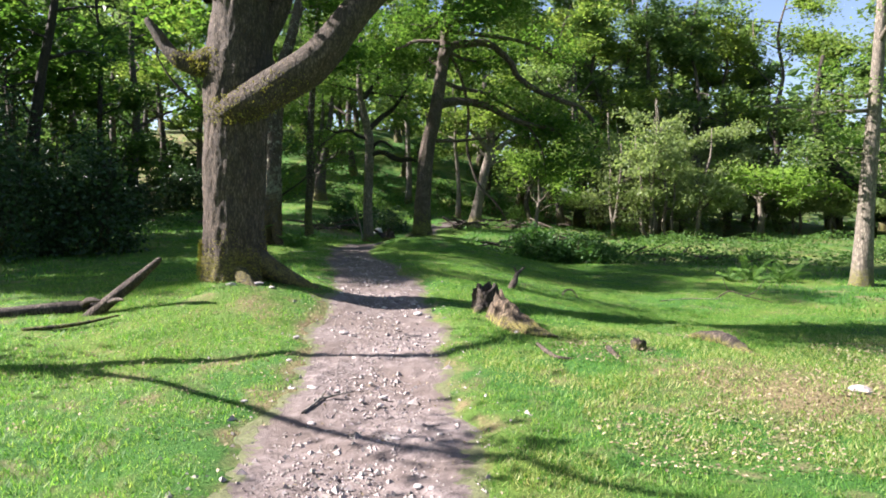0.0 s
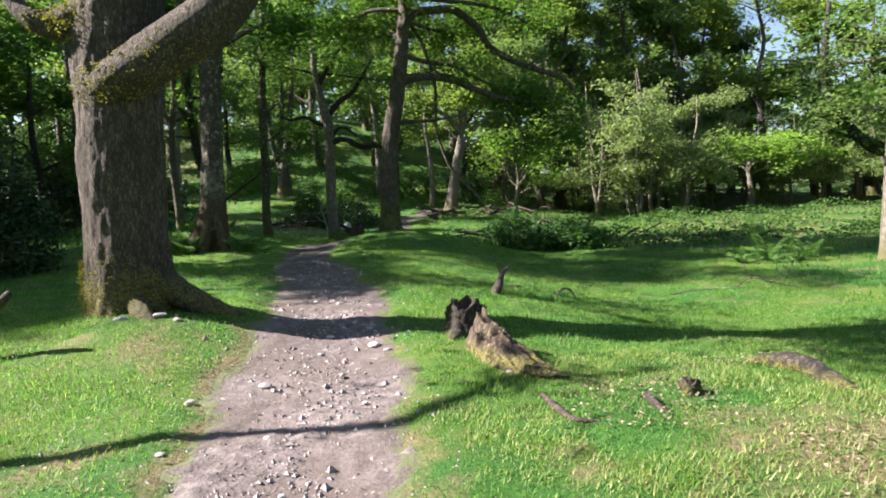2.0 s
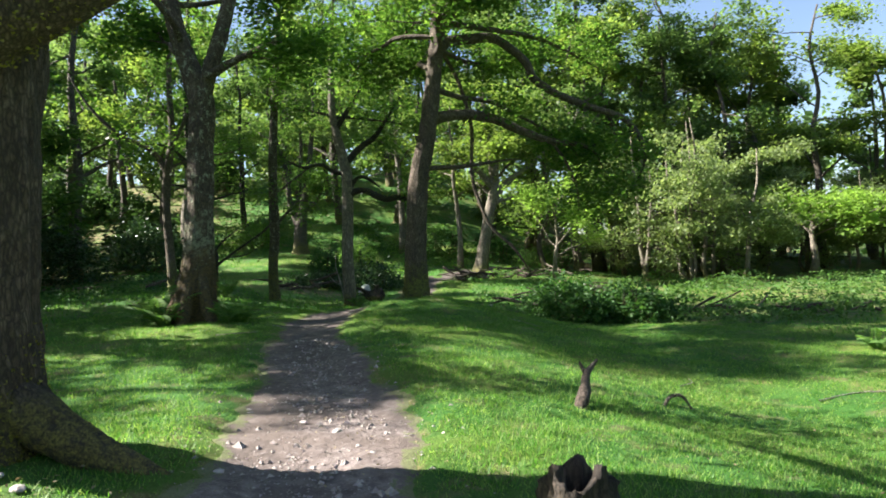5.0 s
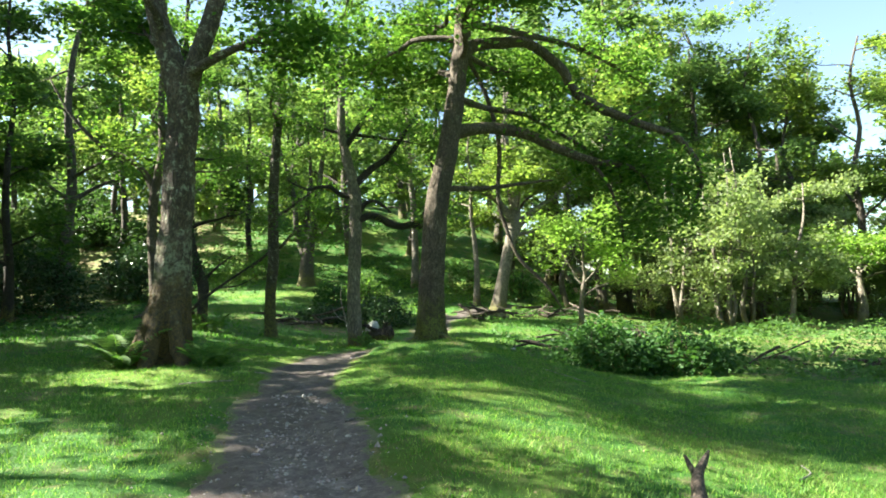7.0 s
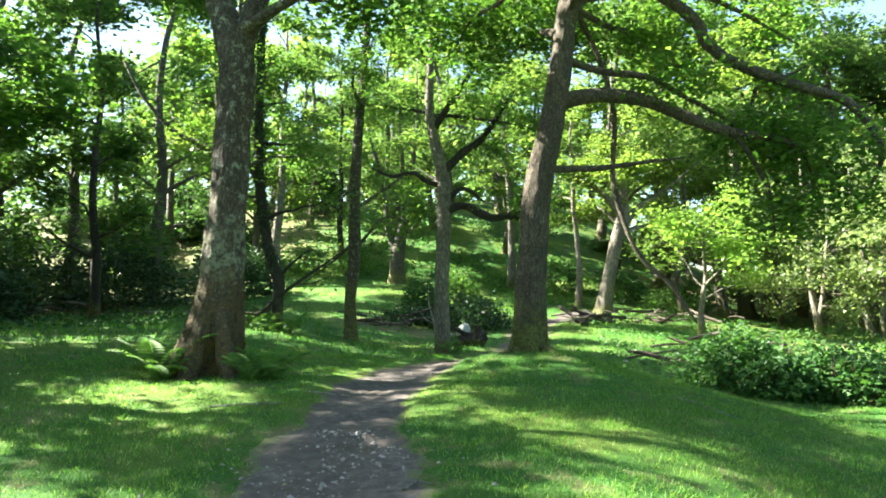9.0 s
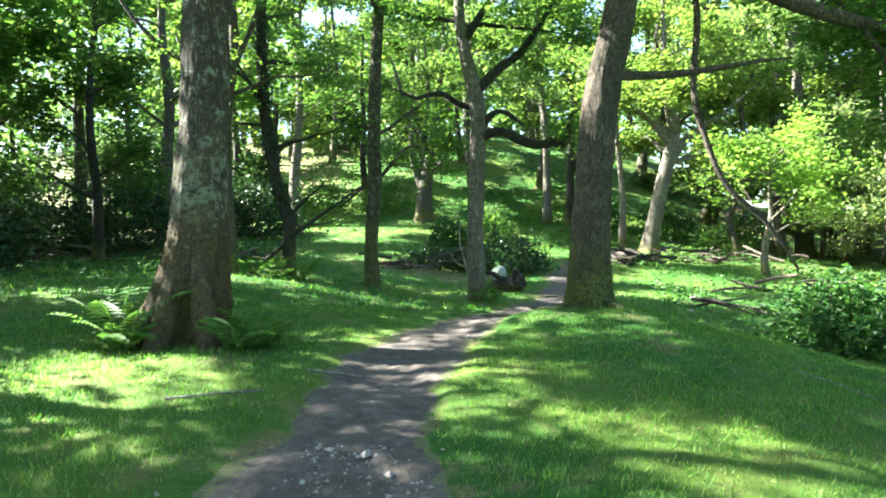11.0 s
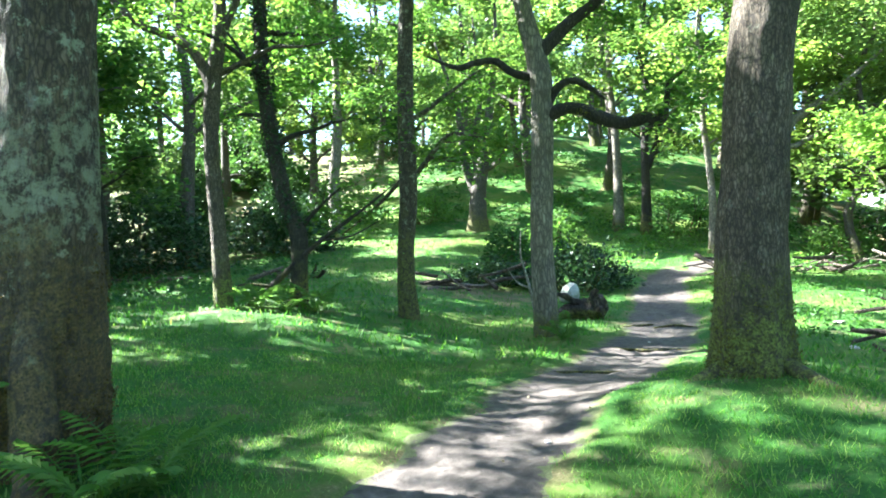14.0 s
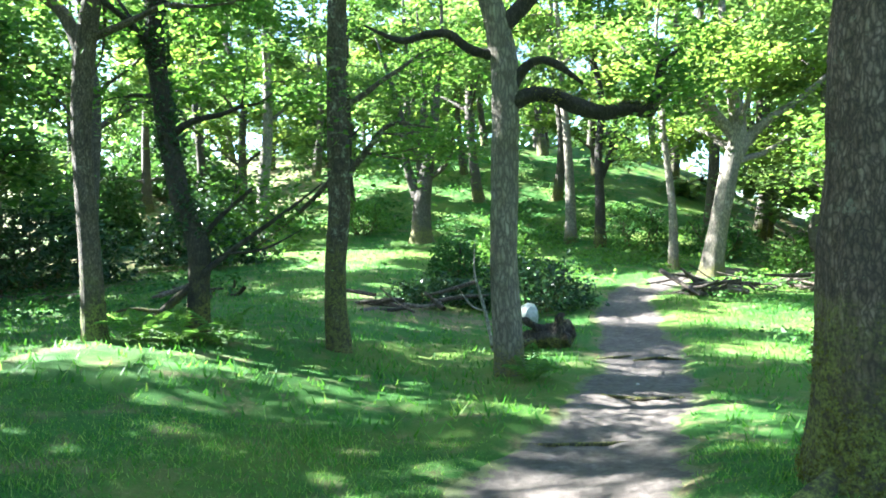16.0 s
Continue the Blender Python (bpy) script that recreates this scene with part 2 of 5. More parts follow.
M_NETTLE = leaf_material("nettle_leaves", (0.03, 0.08, 0.02), (0.058, 0.122, 0.03), (0.1, 0.17, 0.046), 0.4, 0.5)
M_FERN = leaf_material("fern_fronds", (0.05, 0.12, 0.025), (0.08, 0.16, 0.035), (0.12, 0.2, 0.05), 0.45, 0.6)
M_MOSS = leaf_material("moss_tufts", (0.055, 0.055, 0.013), (0.105, 0.105, 0.022), (0.18, 0.18, 0.04), 0.2, 0.8)
M_YELLOWMOSS = leaf_material("yellow_moss_tufts", (0.09, 0.085, 0.016), (0.16, 0.155, 0.03), (0.27, 0.25, 0.055), 0.2, 0.8)
M_BROWNMOSS = leaf_material("brown_moss_tufts", (0.04, 0.028, 0.011), (0.085, 0.062, 0.02), (0.14, 0.115, 0.034), 0.2, 0.85)
M_THORNLEAF = leaf_material("thorn_leaves", (0.08, 0.125, 0.045), (0.14, 0.19, 0.075), (0.22, 0.26, 0.12), 0.48)
M_GRASS = leaf_material("grass_blades", (0.028, 0.105, 0.014), (0.068, 0.18, 0.026), (0.24, 0.32, 0.09), 0.45, 0.5)
M_DRYGRASS = leaf_material("dry_grass_blades", (0.1, 0.17, 0.035), (0.21, 0.26, 0.08), (0.46, 0.42, 0.24), 0.4, 0.6)
M_LITTER = leaf_material("dead_leaves", (0.09, 0.068, 0.042), (0.2, 0.16, 0.1), (0.36, 0.3, 0.205), 0.1, 0.8)
M_STONE = stone_material("pale_path_stone", (0.2, 0.17, 0.16), (0.5, 0.46, 0.44))
M_DRY = bark_material("dry_brown_wood", (0.04, 0.028, 0.019), (0.13, 0.095, 0.068), (0.28, 0.22, 0.17), 0.03, 0.1, 18)
M_BLEACHED = bark_material("bleached_wood", (0.2, 0.18, 0.15), (0.42, 0.39, 0.35), (0.62, 0.6, 0.56), 0.02, 0.0, 20)
M_GRIT = stone_material("path_grit", (0.11, 0.088, 0.078), (0.42, 0.37, 0.345))
M_BOULDER = stone_material("pale_boulder", (0.17, 0.17, 0.145), (0.4, 0.4, 0.36))


# ---- shaping helpers ----
def mesh_np(name, verts, faces, mat, smooth=False):
    """A mesh from numpy arrays: verts (n, 3) and faces (m, k)."""
    verts, faces = np.asarray(verts, np.float32), np.asarray(faces, np.int32)
    me = bpy.data.meshes.new(name)
    k = faces.shape[1]
    me.vertices.add(len(verts))
    me.vertices.foreach_set("co", verts.ravel())
    me.loops.add(faces.size)
    me.loops.foreach_set("vertex_index", faces.ravel())
    me.polygons.add(len(faces))
    me.polygons.foreach_set("loop_start", np.arange(0, faces.size, k, dtype=np.int32))
    me.polygons.foreach_set("use_smooth", np.full(len(faces), smooth, dtype=bool))
    me.update(calc_edges=True)
    me.materials.append(mat)
    return me


def part(name, me, parent, label="", kind=""):
    ob = new(name, me)
    ob.parent = parent
    return tagged(ob, label, kind=kind)


def S(v, a, b):
    t = np.clip((np.asarray(v, float) - a) / (b - a), 0, 1)
    return t * t * (3 - 2 * t)


PATH_Y = [-40, 0, 4, 6, 8.9, 12, 15.2, 16.5, 18, 19.2, 20.3, 22.5, 25, 28, 30, 33, 36.5, 38.7, 41, 46]
PATH_X = [-0.3, -0.4, -0.55, -0.63, -0.82, -1.1, -1.8, -2.12, -2.44, -2.58, -2.52, -2.2, -1.75, -1.25, -1.1, -1.1, -0.95, -0.1, 1.6, 8]
RISE_Y = [-30, 0, 5, 8, 10, 15, 18.6, 21.5, 26, 29, 60]
RISE_Z = [-0.3, -0.1, -0.02, 0.18, 0.3, 0.5, 0.68, 0.74, 0.54, 0.5, 0.5]


def path_x(y):
    return np.mean([np.interp(np.asarray(y, float) + d, PATH_Y, PATH_X) for d in (-0.9, -0.3, 0.3, 0.9)], 0)


def path_half(y):
    y = np.asarray(y, float)
    return 0.76 - 0.22 * S(y, 13, 18.5) + 0.1 * S(y, 20.5, 24) + 0.07 * np.sin(y * 1.7) + 0.05 * np.sin(y * 3.9 + 1) + 0.03 * np.sin(y * 9.1)


def land(x, y):
    """The height of the land, with the path's bed not yet trodden into it."""
    x, y = np.asarray(x, float), np.asarray(y, float)
    z = np.mean([np.interp(y + d, RISE_Y, RISE_Z) for d in (-1.2, -0.6, 0, 0.6, 1.2)], 0)
    z = z + (5.0 * S(y, 29, 70) * (1 - S(x, -1, 14)) + 4.2 * S(y, 44, 70) * (1 - S(x, 0, 46))) + 0.6 * S(-x, 3, 8) * S(y, 16, 27)
    z = z - 0.75 * S(x, -0.6, 4.5) * S(y, 6, 14) * (1 - 0.9 * S(y, 22, 36))
    z = z + 0.33 * np.exp(-((x + 3.0) ** 2 + (y - 10.1) ** 2) / 1.8) + 0.26 * np.exp(-((x + 0.45) ** 2 + (y - 22.1) ** 2) / 1.9)
    z = z + 9 * S(np.hypot(x, y - 20), 70, 220)
    return z + 0.02 * np.sin(x * 1.9 + 0.7) * np.sin(y * 1.6) + 0.012 * np.sin(x * 4.3 + y * 2.1) + 0.01 * np.sin(y * 5.3 - x * 3.1)


def ground_z(x, y):
    d = np.abs(np.asarray(x, float) - path_x(y)) / path_half(y)
    return land(x, y) - 0.10 * np.exp(-np.minimum(d, 4) ** 6)


def litter_at(x, y):
    """Where bare earth and fallen leaves show through the turf."""
    lit = 0.46 * np.exp(-((x - 3.5) ** 2 / 3.2 + (y - 5.6) ** 2 / 2.6)) + 0.24 * np.exp(-((x - 2.0) ** 2 / 2.5 + (y - 6.3) ** 2 / 2.5)) + 0.42 * np.exp(-((x + 2.55) ** 2 / 1.0 + (y - 9.0) ** 2 / 0.55)) + 0.4 * np.exp(-((x + 2.1) ** 2 / 0.5 + (y - 6.4) ** 2 / 2.5))
    lit = lit + 0.5 * np.exp(-((x + 5.5) ** 2 / 9 + (y - 33) ** 2 / 5)) + 0.45 * S(-x, 9, 18) * S(y, 26, 36) + 0.35 * S(x, 2, 6) * S(y, 19, 24)
    return lit + 0.4 * np.exp(-((np.abs(x - path_x(y)) - path_half(y)) / 0.18) ** 2)


def gz(x, y):
    return float(ground_z(x, y))


def spline(points, per=6):
    """A smooth line through points (x, y, z, radius)."""
    p = np.asarray(points, float)
    p = np.vstack([2 * p[0] - p[1], p, 2 * p[-1] - p[-2]])
    out = []
    for i in range(1, len(p) - 2):
        for t in np.linspace(0, 1, per, endpoint=False):
            a, b, c, d = p[i - 1], p[i], p[i + 1], p[i + 2]
            out.append(0.5 * (2 * b + (c - a) * t + (2 * a - 5 * b + 4 * c - d) * t * t + (3 * b - a - 3 * c + d) * t ** 3))
    out.append(p[-2])
    out = np.array(out)
    out[:, 3] = np.maximum(out[:, 3], 0.002)
    return out


def tube(line, seg=8, rough=0.0, seed=0, flare=0.0, flare_h=0.5, lobes=5, furrow=0.0):
    """Verts and quads of a tapered limb along line (n, 4); rough gives knots and ridges, flare spreads the foot into roots."""
    p, r = line[:, :3], line[:, 3]
    n = len(p)
    d = np.gradient(p, axis=0)
    d /= np.linalg.norm(d, axis=1)[:, None] + 1e-9
    ref = np.tile([1.0, 0, 0], (n, 1))
    ref[np.abs(d[:, 0]) > 0.85] = (0, 1, 0)
    if abs(d[:, 0]).max() > 0.85 and abs(d[:, 1]).max() < 0.85:
        ref[:] = (0, 1, 0)
    u = np.cross(d, ref)
    u /= np.linalg.norm(u, axis=1)[:, None] + 1e-9
    v = np.cross(d, u)
    th = np.linspace(0, 2 * np.pi, seg, endpoint=False)
    rr = np.tile(r[:, None], (1, seg))
    g = np.random.default_rng(seed)
    if rough:
        s = np.arange(n)[:, None] / n
        lum = np.zeros((n, seg))
        for k in range(1, 5):
            lum += np.sin(k * th[None] + g.uniform(0, 6) + s * g.uniform(-9, 9) * k) * g.uniform(0.3, 1) / k
        fine = g.normal(0, 1, (n, seg))
        fine = (fine + np.roll(fine, 1, 0) + np.roll(fine, -1, 0) + 0.5 * np.roll(fine, 2, 0)) / 2.5
        rr = rr * (1 + rough * (0.55 * lum + 0.35 * fine))
    if flare:
        hh = p[:, 2] - p[0, 2]
        ph = g.uniform(0, 6)
        lob = 0.62 + 0.38 * np.cos(lobes * th + ph)[None] + 0.2 * np.cos((lobes - 2) * th + 2 * ph)[None]
        rr = rr * (1 + flare * np.exp(-np.maximum(hh, 0) / flare_h)[:, None] * np.maximum(lob, 0.08))
    if furrow:
        c, sn, o = np.cos(th), np.sin(th), seed * 3.7
        deep = np.array([[noise.noise((c[j] * r[i] * 17 + o, sn[j] * r[i] * 17, p[i, 2] * 3.2)) + 0.6 * noise.noise((c[j] * r[i] * 38, sn[j] * r[i] * 38 + o, p[i, 2] * 7)) for j in range(seg)] for i in range(n)])
        rr = rr + furrow * deep + 0.9 * furrow * np.array([[noise.noise((c[j] * 1.3 + o, sn[j] * 1.3, p[i, 2] * 1.6)) for j in range(seg)] for i in range(n)])
    verts = p[:, None] + rr[..., None] * (np.cos(th)[None, :, None] * u[:, None] + np.sin(th)[None, :, None] * v[:, None])
    verts = np.vstack([verts.reshape(-1, 3), p[-1:] + d[-1:] * r[-1] * 0.5])
    i, j = np.meshgrid(np.arange(n - 1), np.arange(seg), indexing="ij")
    a, b = i * seg + j, i * seg + (j + 1) % seg
    quads = np.stack([a, a + seg, b + seg, b], -1).reshape(-1, 4)
    tip = (n - 1) * seg
    cap = np.array([[tip + k, len(verts) - 1, len(verts) - 1, tip + (k + 1) % seg] for k in range(seg)])
    return verts, quads, cap


def tube_mesh(name, lines, mat, seg=8, rough=0.0, seed=0, **kw):
    """One mesh out of one or more limbs."""
    vs, ts, off = [], [], 0
    for k, ln in enumerate(lines):
        v, q, cap = tube(ln, seg, rough, seed + k, **kw)
        ts += [q[:, [0, 1, 2]] + off, q[:, [0, 2, 3]] + off, cap[:, [0, 1, 3]] + off]
        vs.append(v)
        off += len(v)
    return mesh_np(name, np.vstack(vs), np.vstack(ts), mat, True)


def leaves_mesh(name, at, size, mat, g, flat=0.7, droop=0.15, slim=0.62, plain=False):
    """A mass of single folded leaves, each with a stalk end, two lobes and a tip; plain ones, for far trees, are small wedges."""
    n = len(at)
    nor = g.normal(0, 1, (n, 3)) * (1 - flat) + np.array([0, 0, flat])
    nor /= np.linalg.norm(nor, axis=1)[:, None] + 1e-9
    az = g.uniform(0, 2 * np.pi, n)
    ax = np.stack([np.cos(az), np.sin(az), -droop + 0 * az], -1)
    ax -= nor * (ax * nor).sum(1)[:, None]
    ax /= np.linalg.norm(ax, axis=1)[:, None] + 1e-9
    side = np.cross(nor, ax)
    s = (size * g.uniform(0.6, 1.3, n))[:, None]
    if plain:
        wing, mid = side * s * slim * 0.72, at + ax * s * 0.35
        v = np.stack([at - ax * s * 0.5, mid - wing, mid + wing], 1).reshape(-1, 3)
        return mesh_np(name, v, np.arange(3 * n).reshape(-1, 3), mat)
    fold = nor * s * 0.12
    v = np.stack([at - ax * s * 0.5, at + side * s * slim * 0.5 + fold + ax * s * 0.08, at + ax * s * 0.5, at - side * s * slim * 0.5 + fold + ax * s * 0.08], 1).reshape(-1, 3)
    b = np.arange(n)[:, None] * 4
    return mesh_np(name, v, np.concatenate([b + [0, 2, 1], b + [0, 3, 2]]), mat)


def cloud(g, tips, n, spread, flat=0.55):
    """n places for leaves in uneven clumps round the twigs' ends."""
    tips = np.asarray(tips)
    w = g.uniform(0.3, 1.7, len(tips))
    idx = g.choice(len(tips), n, p=w / w.sum())
    off = g.normal(0, 1, (n, 3)) * spread * g.uniform(0.5, 1.2, len(tips))[idx][:, None]
    off[:, 2] *= flat
    return tips[idx] + off


def branch_line(g, start, az, el, length, r, bend=0.35, droop=0.0, steps=6):
    p = np.array(start, float)
    out = [[*p, r]]
    for k in range(steps):
        az += g.normal(0, bend)
        el += g.normal(0, bend * 0.6) - droop
        el = min(max(el, -0.7), 1.35)
        p = p + length / steps * np.array([math.cos(az) * math.cos(el), math.sin(az) * math.cos(el), math.sin(el)])
        out.append([*p, r * (1 - (k + 1) / steps * 0.86)])
    return np.array(out)


def offshoots(g, lines, count, length, r_scale=0.45, start=0.35):
    out = []
    for ln in lines:
        for _ in range(count):
            f = g.uniform(start, 0.98)
            i = min(int(f * (len(ln) - 1)), len(ln) - 2)
            d = ln[i + 1, :3] - ln[i, :3]
            az = math.atan2(d[1], d[0]) + g.choice([-1, 1]) * g.uniform(0.4, 1.3)
            out.append(branch_line(g, ln[i, :3], az, g.uniform(-0.25, 0.7), length * g.uniform(0.5, 1.2) * (1.15 - 0.5 * f), max(0.008, ln[i, 3] * r_scale), 0.3, 0.02, 5))
    return out


def build_tree(name, base, trunk, limbs, seed, bark, leaf, label, auto=0, auto_from=0.45, auto_len=3.2, leaf_n=9000, leaf_size=0.13, spread=0.45,
               rough=0.06, seg=20, flare=0.8, flare_h=0.35, twig=4, twig_len=1.3, group="", category="tree", per=7, droop=0.03, limb_leaf=True, lobes=5, roots=(), limb_per=3, furrow=0.0, limb_twig=0, bare=(), limb_bark=None, plain=False, ends=(2, 3, 4, 5)):
    """A tree: a flared trunk, the limbs given (points beside the base) and auto more, twigs and a crown of single leaves."""
    g = np.random.default_rng(seed)
    root = tagged(new(name), label, category, group)
    root.location = base
    tl = spline(trunk, per)
    part("trunk", tube_mesh("trunk", [tl], bark, seg, rough, seed, flare=flare, flare_h=flare_h, lobes=lobes, furrow=furrow), root)
    lines = [spline(lm, 5) for lm in limbs]
    for k in range(auto):
        f = auto_from + (1 - auto_from) * (k + g.uniform(0, 0.9)) / auto
        i = min(int(f * (len(tl) - 1)), len(tl) - 2)
        lines.append(spline(branch_line(g, tl[i, :3], k * 2.4 + g.uniform(-0.5, 0.5), g.uniform(0.1, 0.8), auto_len * g.uniform(0.65, 1.2) * (1.25 - 0.6 * f), max(0.03, tl[i, 3] * g.uniform(0.35, 0.55)), 0.25, droop), limb_per))
    for k, ln in enumerate(lines):
        part("limb", tube_mesh("limb", [ln], limb_bark or bark, 11 if k < len(limbs) else 7, rough * 1.4 + (0.1 if k < len(limbs) else 0.02), seed + k), root)
    for k, rt in enumerate(roots):
        part("root", tube_mesh("root", [spline(rt, 9)], bark, 16, 0.2, seed + 50 + k), root)
    feeders = lines if limb_leaf else lines[len(limbs):]
    subs = offshoots(g, (lines[len(limbs):] if limb_twig else feeders) + [tl[len(tl) * 2 // 3:]], twig, twig_len)
    if limb_twig:
        subs += offshoots(g, [ln for k, ln in enumerate(lines[:len(limbs)]) if k not in bare], limb_twig, twig_len * 0.8, start=0.55)
    if subs:
        part("twigs", tube_mesh("twigs", subs, bark, 4), root, kind="stuff")
    tips = [s[i, :3] for s in subs for i in ends]
    if tips and leaf_n:
        part("crown", leaves_mesh("crown", cloud(g, tips, leaf_n, spread), leaf_size, leaf, g, plain=plain), root, kind="stuff")
    return root


def strewn(g, n, x0, x1, y0, y1):
    return np.stack([g.uniform(x0, x1, n), g.uniform(y0, y1, n)], -1)


# ---- ground and path ----
def make_ground():
    def axis(lo, hi, fine_lo, fine_hi, step, grow):
        mids = list(np.arange(fine_lo, fine_hi, step))
        s, v = step, fine_hi
        up = []
        while v < hi:
            up.append(v)
            s *= grow
            v += s
        s, v = step * grow, fine_lo - step * grow
        dn = []
        while v > lo:
            dn.append(v)
            s *= grow
            v -= s
        return np.array(dn[::-1] + mids + up)
    xs, ys = axis(-700, 700, -7, 6, 0.13, 1.08), axis(-500, 900, 1, 26, 0.13, 1.08)
    gx, gy = np.meshgrid(xs, ys)
    g = np.random.default_rng(4)
    z = ground_z(gx, gy) + g.normal(0, 0.006, gx.shape)
    v = np.stack([gx, gy, z], -1).reshape(-1, 3)
    nx = len(xs)
    i, j = np.meshgrid(np.arange(len(ys) - 1), np.arange(nx - 1), indexing="ij")
    a = (i * nx + j).ravel()
    me = mesh_np("ground", v, np.stack([a, a + 1, a + nx + 1, a + nx], -1), M_GROUND, True)
    x, y = v[:, 0], v[:, 1]
    lit = litter_at(x, y)
    at = me.attributes.new("litter", "FLOAT", "POINT")
    at.data.foreach_set("value", lit.astype(np.float32))
    return tagged(new("ground", me), "short green woodland turf with leaf litter patches", "ground", kind="structure")


def make_path():
    ys = np.arange(-6, 46, 0.07)
    ss = np.linspace(-1.5, 1.5, 39)
    s, y = np.meshgrid(ss, ys)
    x = path_x(y) + s * path_half(y)
    g = np.random.default_rng(8)
    nz = g.normal(0, 1, s.shape)
    nz = (nz + np.roll(nz, 1, 0) + np.roll(nz, 1, 1) + np.roll(nz, -1, 0)) / 2
    z = land(x, y) - 0.035 + 0.006 * nz - 0.02 * np.exp(-(s / 0.7) ** 2) + 0.008 * np.sin(y * 2.9 + s * 2) - 0.05 * S(np.abs(s), 1.05, 1.5)
    v = np.stack([x, y, z], -1).reshape(-1, 3)
    nx = len(ss)
    i, j = np.meshgrid(np.arange(len(ys) - 1), np.arange(nx - 1), indexing="ij")
    a = (i * nx + j).ravel()
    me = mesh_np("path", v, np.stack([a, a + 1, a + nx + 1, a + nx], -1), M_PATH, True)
    at = me.attributes.new("verge", "FLOAT", "POINT")
    at.data.foreach_set("value", (0.55 * S(np.abs(s), 0.55, 1.1)).ravel().astype(np.float32))
    return tagged(new("path", me), "trodden earth footpath with gravel and small stones", "footpath", kind="structure")


make_ground()
make_path()


def rest(x, y, dz=0.0):
    return (x, y, gz(x, y) + dz)


def stem(h, r0, r1, lean=(0, 0), wob=0.06, seed=0, k=7, down=0.25):
    """A trunk's line from below the turf to height h."""
    g = np.random.default_rng(seed + 900)
    out = [(0, 0, -down, r0)]
    for i in range(k):
        f = i / (k - 1)
        out.append((lean[0] * f + (g.normal(0, wob) if 0 < i else 0), lean[1] * f + (g.normal(0, wob) if 0 < i else 0), h * f, r0 + (r1 - r0) * f ** 0.8))
    return out


# ---- the trees beside the path ----
build_tree("old_oak", rest(-3.09, 10.3),
           [(0, 0, -0.4, 0.48), (0, 0, 0.1, 0.45), (0.0, 0, 1.2, 0.435), (0.03, 0, 2.1, 0.45), (0.05, 0.05, 2.9, 0.48), (0.12, 0.1, 4.0, 0.43), (0.1, 0.15, 6.0, 0.36), (0.3, 0.4, 9, 0.22), (0.2, 0.5, 12.5, 0.06)],
           [[(-0.05, -0.22, 2.35, 0.22), (0.3, -0.36, 2.5, 0.26), (0.7, -0.34, 2.72, 0.27), (1.3, -0.3, 3.14, 0.26), (1.98, -0.25, 3.95, 0.22), (3.1, 0.1, 5.2, 0.16), (4.3, 0.6, 7.0, 0.06)],
            [(-0.1, -0.1, 3.25, 0.22), (-0.5, -0.15, 3.1, 0.17), (-0.75, -0.18, 3.18, 0.12), (-0.93, -0.15, 3.36, 0.095), (-1.05, -0.15, 3.55, 0.08), (-1.2, -0.15, 3.75, 0.045)],
            [(0.3, 0.1, 3.3, 0.2), (0.75, 0.15, 4.2, 0.13), (0.95, 0.2, 5.5, 0.1), (1.3, 0.4, 8.0, 0.04)],
            [(-0.3, 0.1, 4.2, 0.2), (-1.5, 0.6, 5.8, 0.14), (-3.2, 0.9, 7.2, 0.06)]],
           11, M_OLD, M_LEAF, "massive old oak with mossy forked limbs beside the path", auto=9, auto_from=0.62, auto_len=4.2, leaf_n=15000, leaf_size=0.15, spread=0.55,
           rough=0.02, seg=96, flare=0.5, flare_h=0.28, per=18, furrow=0.022, twig=5, twig_len=1.7, limb_leaf=False, lobes=6,
           roots=[[(0.25, -0.05, 0.32, 0.2), (0.6, -0.08, 0.1, 0.15), (0.95, -0.1, -0.08, 0.11), (1.4, -0.14, -0.3, 0.06)], [(0.1, -0.3, 0.12, 0.14), (0.35, -0.55, -0.06, 0.09), (0.6, -0.8, -0.22, 0.05)]])
OLD = bpy.data.objects["old_oak"]


def moss_tufts(root, lines, n, seed, label):
    """Tufts of moss and fern moss along the upper side of limbs."""
    g = np.random.default_rng(seed)
    pts = np.vstack([spline(ln, 8) for ln in lines])
    idx = g.integers(0, len(pts), n)
    d = g.normal(0, 1, (n, 3))
    d /= np.linalg.norm(d, axis=1)[:, None]
    at = pts[idx, :3] + d * (pts[idx, 3] * g.uniform(0.95, 1.12, n))[:, None]
    return part("moss", leaves_mesh("moss", at, 0.032, M_YELLOWMOSS, g, 0.3, 0.4), root, label, "stuff")


